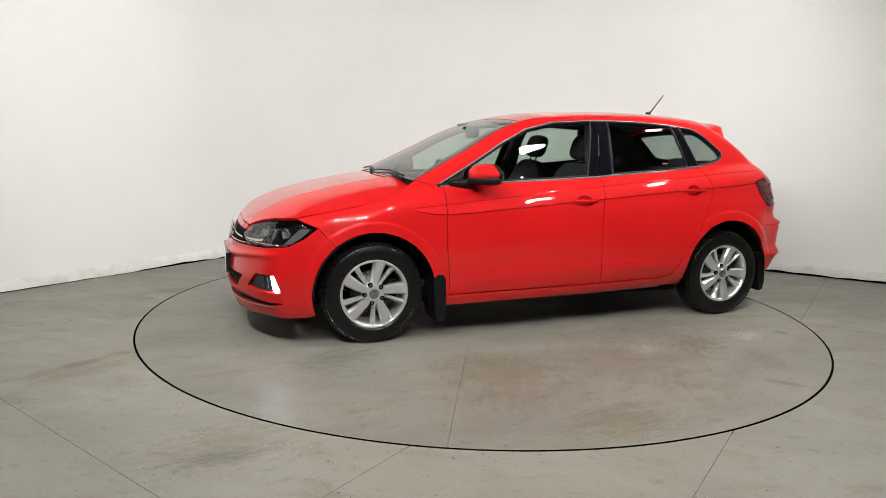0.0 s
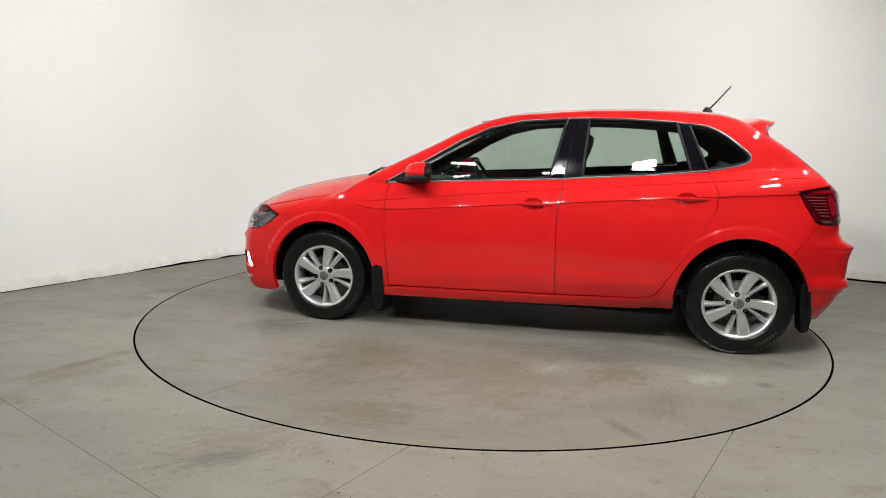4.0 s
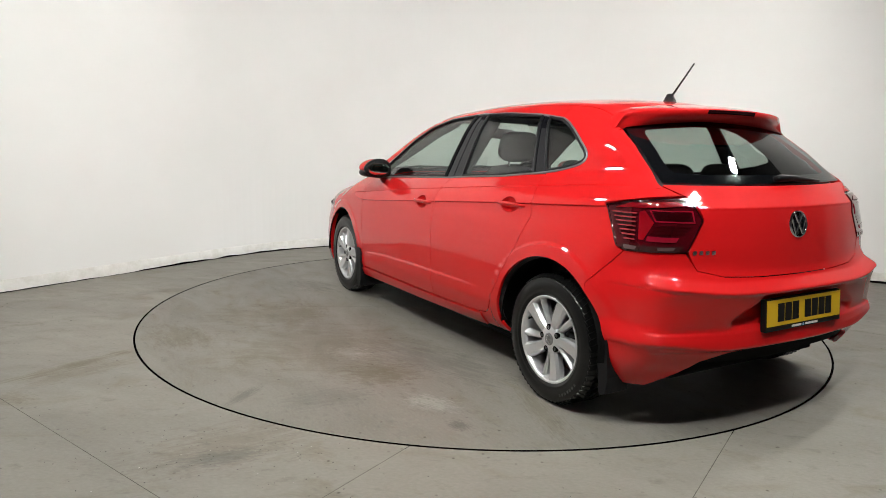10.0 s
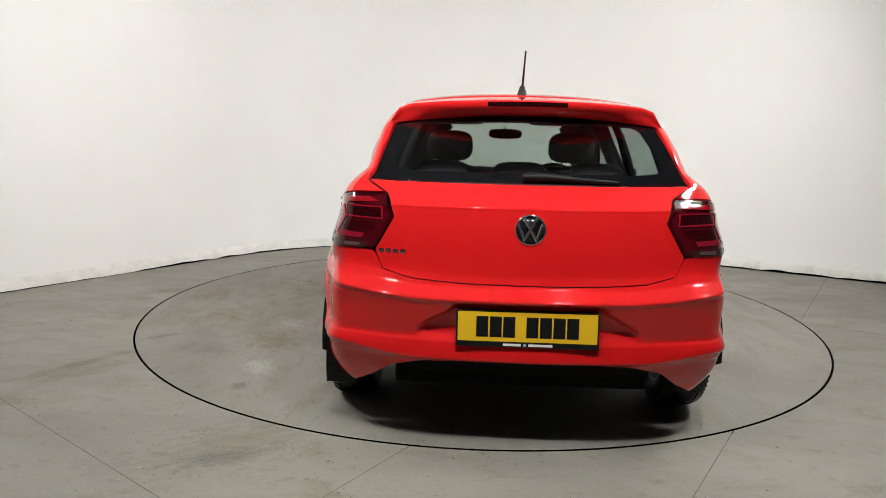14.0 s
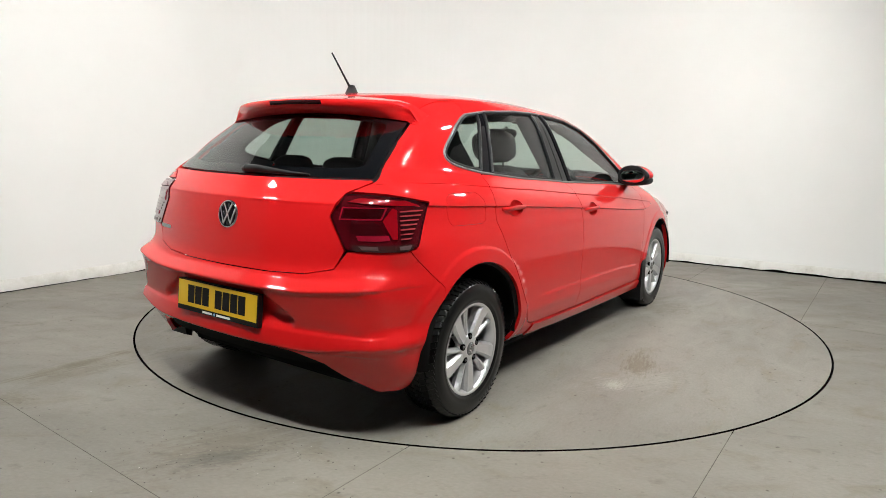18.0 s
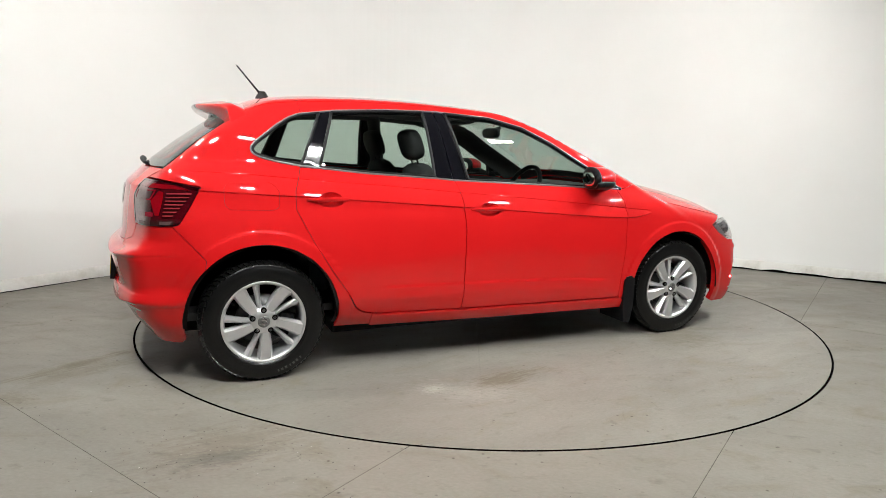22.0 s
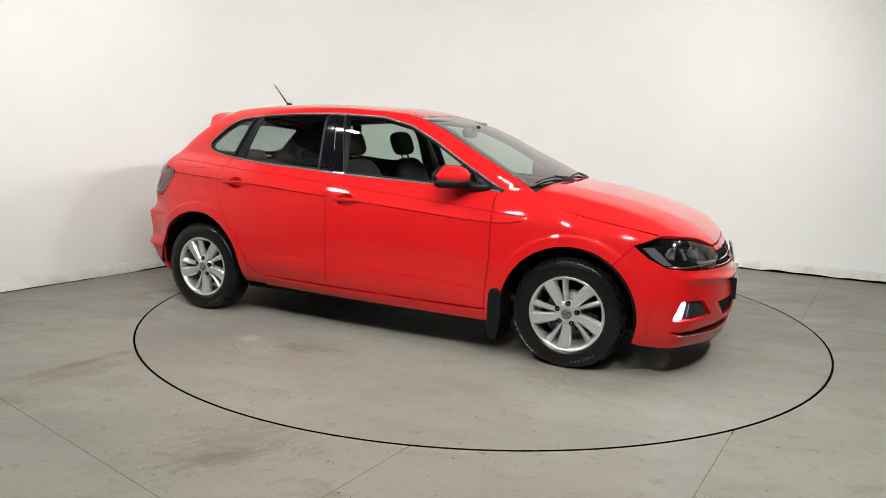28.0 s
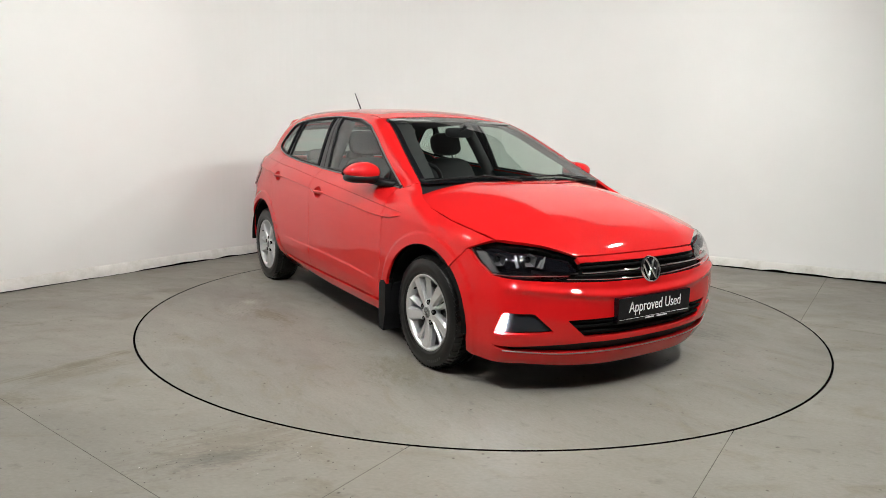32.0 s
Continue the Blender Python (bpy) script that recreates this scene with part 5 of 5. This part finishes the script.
# ---- mirrors, plates, wipers and lettering ----
def squircle(bm, c, r, power, m=None, seg=28):
    """A rounded block: a superellipsoid with half axes r."""
    vs = bmesh.ops.create_uvsphere(bm, u_segments=seg, v_segments=seg // 2, radius=1.0)["verts"]
    for v in vs:
        p = v.co
        k = (abs(p.x) ** power + abs(p.y) ** power + abs(p.z) ** power) ** (-1 / power)
        v.co = p * k
    bmesh.ops.transform(bm, matrix=(m or Matrix()) @ Matrix.LocRotScale(c, None, r), verts=vs)
    return vs


MIRROR = plain("mirror_glass", (0.85, 0.87, 0.88), 0.01, 1.0)


def side_mirror(s):
    flip = Matrix.Diagonal((1, s, 1, 1))
    bm = bmesh.new()
    vs = squircle(bm, (0, 0, 0), (0.112, 0.108, 0.062), 2.6)
    for v in vs:                                   # flat towards the glass, tapered to the tip
        if v.co.x < -0.022:
            v.co.x = -0.022
        v.co.z *= 1 - 0.42 * abs((v.co.y + 0.015) / 0.108) ** 2.2
        v.co.z = max(v.co.z, -0.032)
    bmesh.ops.transform(bm, matrix=flip @ pose(0.600, 0.868, 1.004, 0, 0, 12), verts=bm.verts)
    bmesh.ops.recalc_face_normals(bm, faces=bm.faces)
    m = part("side_mirror", bm, RED, car, "red door mirror with black foot and indicator")
    bm = bmesh.new()
    vs = squircle(bm, (0, 0, 0), (0.111, 0.109, 0.034), 2.7)
    for v in vs:
        v.co.x = max(v.co.x, -0.028)
    bmesh.ops.transform(bm, matrix=flip @ pose(0.600, 0.866, 0.972, 0, 0, 12), verts=bm.verts)
    part("lower_shell", bm, BLACK, m, "black lower shell")
    bm = bmesh.new()
    vs = squircle(bm, (0, 0, 0), (0.024, 0.111, 0.066), 3.0)
    for v in vs:
        v.co.z *= 1 - 0.40 * abs((v.co.y + 0.015) / 0.108) ** 2.2
    bmesh.ops.transform(bm, matrix=flip @ pose(0.577, 0.868, 1.001, 0, 0, 12), verts=bm.verts)
    part("glass_frame", bm, BLACK, m, "black mirror frame")
    bm = bmesh.new()
    vs = squircle(bm, (0, 0, 0), (0.004, 0.086, 0.040), 2.6)
    bmesh.ops.transform(bm, matrix=flip @ pose(0.5525, 0.868, 0.998, 0, 0, 13), verts=bm.verts)
    part("mirror_glass", bm, MIRROR, m, "silvered mirror glass")
    bm = bmesh.new()
    tube(bm, [(0.80, s * 0.735, 0.940), (0.73, s * 0.775, 0.945), (0.64, s * 0.83, 0.965)], [0.024, 0.022, 0.03], 12)
    part("foot", bm, BLACK, m, "black mirror foot")
    bm = bmesh.new()
    tube(bm, [(0.620, s * 0.968, 0.978), (0.675, s * 0.930, 0.976), (0.700, s * 0.88, 0.975)], [0.004, 0.006, 0.004], 8)
    part("indicator", bm, CHROME, m, "clear indicator strip")
    sail = rounded([(0.875, 0.930), (0.735, 0.936), (0.720, 1.010)], 0.008)
    panel("mirror_sail", "side", sail, BLACK, m, s, proud=0.002, rim=0.01, gap=0, field=f_high, label="black mirror sail panel")
    bm = bmesh.new()
    tube(bm, (on_skin("side", [(0.735, 0.936), (0.700, 1.026)], f_high) * (1, s, 1)).tolist(), 0.009, 8)
    part("glass_bar", bm, BLACK, m)


for s in (1, -1):
    side_mirror(s)


def words(name, text, size, mat, parent, m, depth=0.0006):
    cu = bpy.data.curves.new(name, "FONT")
    cu.body, cu.size, cu.extrude = text, size, depth
    cu.align_x, cu.align_y = "CENTER", "CENTER"
    tmp = bpy.data.objects.new(name, cu)
    me = bpy.data.meshes.new_from_object(tmp)
    bpy.data.objects.remove(tmp)
    me.transform(m)
    me.materials.clear()
    me.materials.append(mat)
    ob = new(name, me)
    ob.parent = parent
    return ob


# rear number plate: yellow field in a black holder, writing as plain bars
PLATE_R = Matrix.Translation((-1.972, 0.003, 0.519)) @ pose(0, 0, 0, 0, 0, 0) @ Matrix(((0, 0, -1, 0), (-1, 0, 0, 0), (0, 1, 0, 0), (0, 0, 0, 1))) @ pose(0, 0, 0, -5, 0, 0)
bm = bmesh.new()
box(bm, (-0.264, 0.264), (-0.072, 0.064), (-0.02, 0.004), PLATE_R, 0.003)
plate = part("rear_number_plate", bm, BLACK, car, "yellow number plate in a black holder", False)
bm = bmesh.new()
box(bm, (-0.256, 0.256), (-0.050, 0.059), (0.003, 0.0065), PLATE_R)
part("yellow_field", bm, YELLOW, plate, "reflective yellow field", False)
at = -0.188
for i, w in enumerate((0.044, 0.044, 0.044, 0.030, 0.044, 0.044, 0.044, 0.044)):
    if i != 3:
        bm = bmesh.new()
        box(bm, (at, at + w), (-0.034, 0.043), (0.006, 0.0076), PLATE_R, 0.0006)
        part("plate_bar", bm, BLACK, plate, "", False)
    at += w + 0.0055
for x0, x1 in ((-0.088, -0.022), (0.006, 0.094)):
    bm = bmesh.new()
    box(bm, (x0, x1), (-0.0665, -0.0575), (0.003, 0.0048), PLATE_R)
    part("holder_bar", bm, WHITE, plate, "", False)
bm = bmesh.new()
revolve(bm, [(0.0005, 0.0048), (0.006, 0.0048), (0.006, 0.003)], 16, "z", False, PLATE_R @ pose(-0.008, -0.062, 0))
part("holder_dot", bm, plain("pale_blue_print", (0.25, 0.45, 0.7), 0.5), plate)

# front plate with its two words
PLATE_F = Matrix.Translation((2.092, 0.0, 0.420)) @ Matrix(((0, 0, 1, 0), (1, 0, 0, 0), (0, 1, 0, 0), (0, 0, 0, 1)))
bm = bmesh.new()
box(bm, (-0.264, 0.264), (-0.062, 0.060), (-0.03, 0.004), PLATE_F, 0.003)
plate = part("front_show_plate", bm, GLOSSB, car, "black show plate lettered Approved Used", False)
words("lettering", "Approved Used", 0.075, WHITE, plate, PLATE_F @ pose(0.0, 0.008, 0.0048) @ Matrix.Diagonal((0.80, 1, 1, 1)))
bm = bmesh.new()
box(bm, (-0.256, 0.256), (-0.0462, -0.0445), (0.003, 0.0046), PLATE_F)
part("rule", bm, WHITE, plate, "", False)
for x0, x1 in ((-0.07, -0.01), (0.012, 0.09)):
    bm = bmesh.new()
    box(bm, (x0, x1), (-0.0575, -0.0505), (0.003, 0.0046), PLATE_F)
    part("holder_bar", bm, WHITE, plate, "", False)

# model lettering on the tailgate as four plain chrome blocks
for i in range(4):
    y = 0.562 - 0.028 * i
    p = on_skin("back", [(y, 0.776)])[0]
    bm = bmesh.new()
    box(bm, (p[0] - 0.003, p[0] + 0.006), (y - 0.010, y + 0.010), (0.768, 0.785), None, 0.003)
    box(bm, (p[0] - 0.0035, p[0] + 0.006), (y - 0.004, y + 0.004), (0.7735, 0.7795))
    part("model_block", bm, CHROME, car, "plain chrome block", False)

# rear wiper
bm = bmesh.new()
pts = on_skin("back", [(0.03, 1.062), (0.0, 1.066), (-0.08, 1.066), (-0.16, 1.060), (-0.25, 1.054), (-0.33, 1.052)])
pts[:, 0] -= [0.022, 0.034, 0.034, 0.028, 0.020, 0.012]
tube(bm, pts.tolist(), [0.012, 0.017, 0.014, 0.011, 0.008, 0.004], 8)
wiper = part("rear_wiper", bm, BLACK, car, "black rear wiper with covered arm")
bm = bmesh.new()
pts = on_skin("back", [(0.0, 1.054), (-0.17, 1.050), (-0.34, 1.050)])
pts[:, 0] -= 0.006
tube(bm, pts.tolist(), 0.004, 6)
part("blade", bm, RUBBER, wiper)

# scuttle and front wipers
bm = bmesh.new()
ys = np.linspace(-0.69, 0.69, 30)
a = on_skin("face", [(y, 0.990 - 0.02 * (y / 0.69) ** 2) for y in ys], f_high)
rows = []
for y, q in zip(ys, a):
    zb = float(bonnet(np.array([q[0] + 0.02]))[0]) - float(bow(y))
    rows.append([bm.verts.new(v) for v in ((q[0] - 0.01, y, q[2] + 0.004), (q[0] + 0.022, y, min(q[2], zb) - 0.010), (q[0] + 0.10, y, zb - 0.035))])
for p, q in zip(rows, rows[1:]):
    for j in range(2):
        bm.faces.new((p[j], q[j], q[j + 1], p[j + 1]))
bmesh.ops.recalc_face_normals(bm, faces=bm.faces)
part("scuttle", bm, BLACK, car, "black plastic scuttle under the windscreen")
for y0, y1 in ((0.56, -0.05), (-0.05, -0.62)):
    ys = np.linspace(y0, y1, 10)
    base = on_skin("face", [(y, 0.980 + 0.012 * math.sin(math.pi * i / 9) - 0.028 * abs(y) ** 2) for i, y in enumerate(ys)], f_high)
    bm = bmesh.new()
    tube(bm, (base + (0.012, 0, 0.006)).tolist(), 0.0055, 6)
    w = part("front_wiper", bm, BLACK, car, "black windscreen wiper")
    bm = bmesh.new()
    tube(bm, [(base[0][0] + 0.03, y0, base[0][2] - 0.01), tuple(base[4] + (0.018, 0, 0.012))], [0.010, 0.006], 8)
    part("arm", bm, BLACK, w)


# ---- cabin ----
def seat(x, y):
    bm = bmesh.new()
    squircle(bm, (x + 0.02, y, 0.46), (0.27, 0.25, 0.10), 4)
    ob = part("front_seat", bm, CLOTH, car, "dark cloth front seat")
    m = pose(x - 0.25, y, 0.46, 0, -18, 0)
    bm = bmesh.new()
    squircle(bm, (0, 0, 0.30), (0.075, 0.235, 0.33), 3.6, m)
    part("backrest", bm, CLOTH, ob, "dark cloth backrest")
    bm = bmesh.new()
    squircle(bm, (0.005, 0, 0.745), (0.045, 0.135, 0.090), 3.4, m)
    part("headrest", bm, CLOTH, ob, "dark cloth headrest")
    for dy in (-0.05, 0.05):
        bm = bmesh.new()
        tube(bm, [m @ Vector((0, dy, 0.60)), m @ Vector((0, dy, 0.68))], 0.006, 8)
        part("headrest_post", bm, BLACK, ob)


for y in (0.36, -0.36):
    seat(0.12, y)
bm = bmesh.new()
squircle(bm, (-0.78, 0, 0.47), (0.26, 0.64, 0.11), 5)
rear_seat = part("rear_seat", bm, CLOTH, car, "dark cloth rear bench seat")
m = pose(-1.00, 0, 0.48, 0, -20, 0)
bm = bmesh.new()
squircle(bm, (0, 0, 0.28), (0.08, 0.62, 0.30), 5, m)
part("backrest", bm, CLOTH, rear_seat)
for y in (0.36, 0.0, -0.36):
    bm = bmesh.new()
    squircle(bm, (0.0, y, 0.60), (0.045, 0.125, 0.06), 3.4, m)
    part("headrest", bm, CLOTH, rear_seat, "dark cloth headrest")
bm = bmesh.new()
box(bm, (-1.66, -1.12), (-0.60, 0.60), (0.955, 0.975), None, 0.006)
part("parcel_shelf", bm, DASH, car, "dark parcel shelf")
bm = bmesh.new()
vs = squircle(bm, (0.78, 0, 0.80), (0.30, 0.70, 0.135), 5)
for v in bm.verts:
    v.co.x = min(v.co.x, 1.02 - 0.2 * v.co.y ** 2)
    v.co.z -= 0.04 * (v.co.y / 0.7) ** 2
dash = part("dashboard", bm, DASH, car, "dark plastic dashboard")
bm = bmesh.new()
box(bm, (0.36, 0.62), (-0.13, 0.13), (0.35, 0.88), None, 0.03)
part("centre_console", bm, DASH, dash)
m = pose(0.40, -0.36, 0.885, 0, -62, 0)
bm = bmesh.new()
ring = [m @ Vector((0.180 * math.cos(2 * math.pi * i / 40), 0.180 * math.sin(2 * math.pi * i / 40), 0)) for i in range(40)]
tube(bm, ring, 0.015, 10, True)
wheel_ob = part("steering_wheel", bm, BLACK, car, "black steering wheel on the right-hand side")
bm = bmesh.new()
squircle(bm, (0, 0, -0.01), (0.07, 0.075, 0.03), 3, m)
box(bm, (-0.17, 0.02), (-0.022, 0.022), (-0.012, 0.004), m @ pose(0, 0, 0, 0, 0, 0), 0.004)
box(bm, (-0.02, 0.02), (-0.17, 0.17), (-0.012, 0.004), m, 0.004)
part("spokes", bm, DASH, wheel_ob)
bm = bmesh.new()
squircle(bm, (0.36, 0, 1.255), (0.018, 0.115, 0.034), 3.6)
mir = part("interior_mirror", bm, BLACK, car, "black interior mirror")
bm = bmesh.new()
tube(bm, [(0.37, 0, 1.27), (0.43, 0, 1.295)], 0.012, 8)
part("stalk", bm, BLACK, mir)
bm = bmesh.new()
box(bm, (-1.75, 1.05), (-0.70, 0.70), (0.30, 0.34), None, 0.01)
part("cabin_floor", bm, DASH, car, "dark carpeted cabin floor", False)
bm = bmesh.new()
box(bm, (0.98, 1.02), (-0.66, 0.66), (0.30, 0.86))
part("bulkhead", bm, DASH, car, "", False)
bm = bmesh.new()
box(bm, (1.02, 1.92), (-0.58, 0.58), (0.26, 0.60), None, 0.02)
part("engine_bay", bm, PIT, car, "dark engine bay block", False)
for s in (1, -1):
    pts = on_skin("side", [(-0.21, 0.75), (-0.225, 0.95), (-0.265, 1.15), (-0.315, 1.34)], f_high)
    pts[:, 1] -= 0.085
    bm = bmesh.new()
    tube(bm, (pts * (1, s, 1)).tolist(), 0.045, 10)
    part("pillar", bm, DASH, car, "dark centre pillar trim")
    bm = bmesh.new()
    squircle(bm, (0.235, s * 0.33, 1.325), (0.085, 0.17, 0.012), 3.4, None)
    part("sun_visor", bm, LINING, car, "grey sun visor")

# ---- motion: the turntable turns and carries the car ----
def heading(t):
    return 202.635 - 8.0053 * t


def motions():
    times = [0.5 * i for i in range(65)]
    walk(turntable, [(t, pose(0, 0, 0, 0, 0, heading(t))) for t in times])
    walk(car, [(t, pose(0, 0, 0, 0, 0, heading(t)) @ pose(-0.3674, -0.1741, 0)) for t in times])


motions()
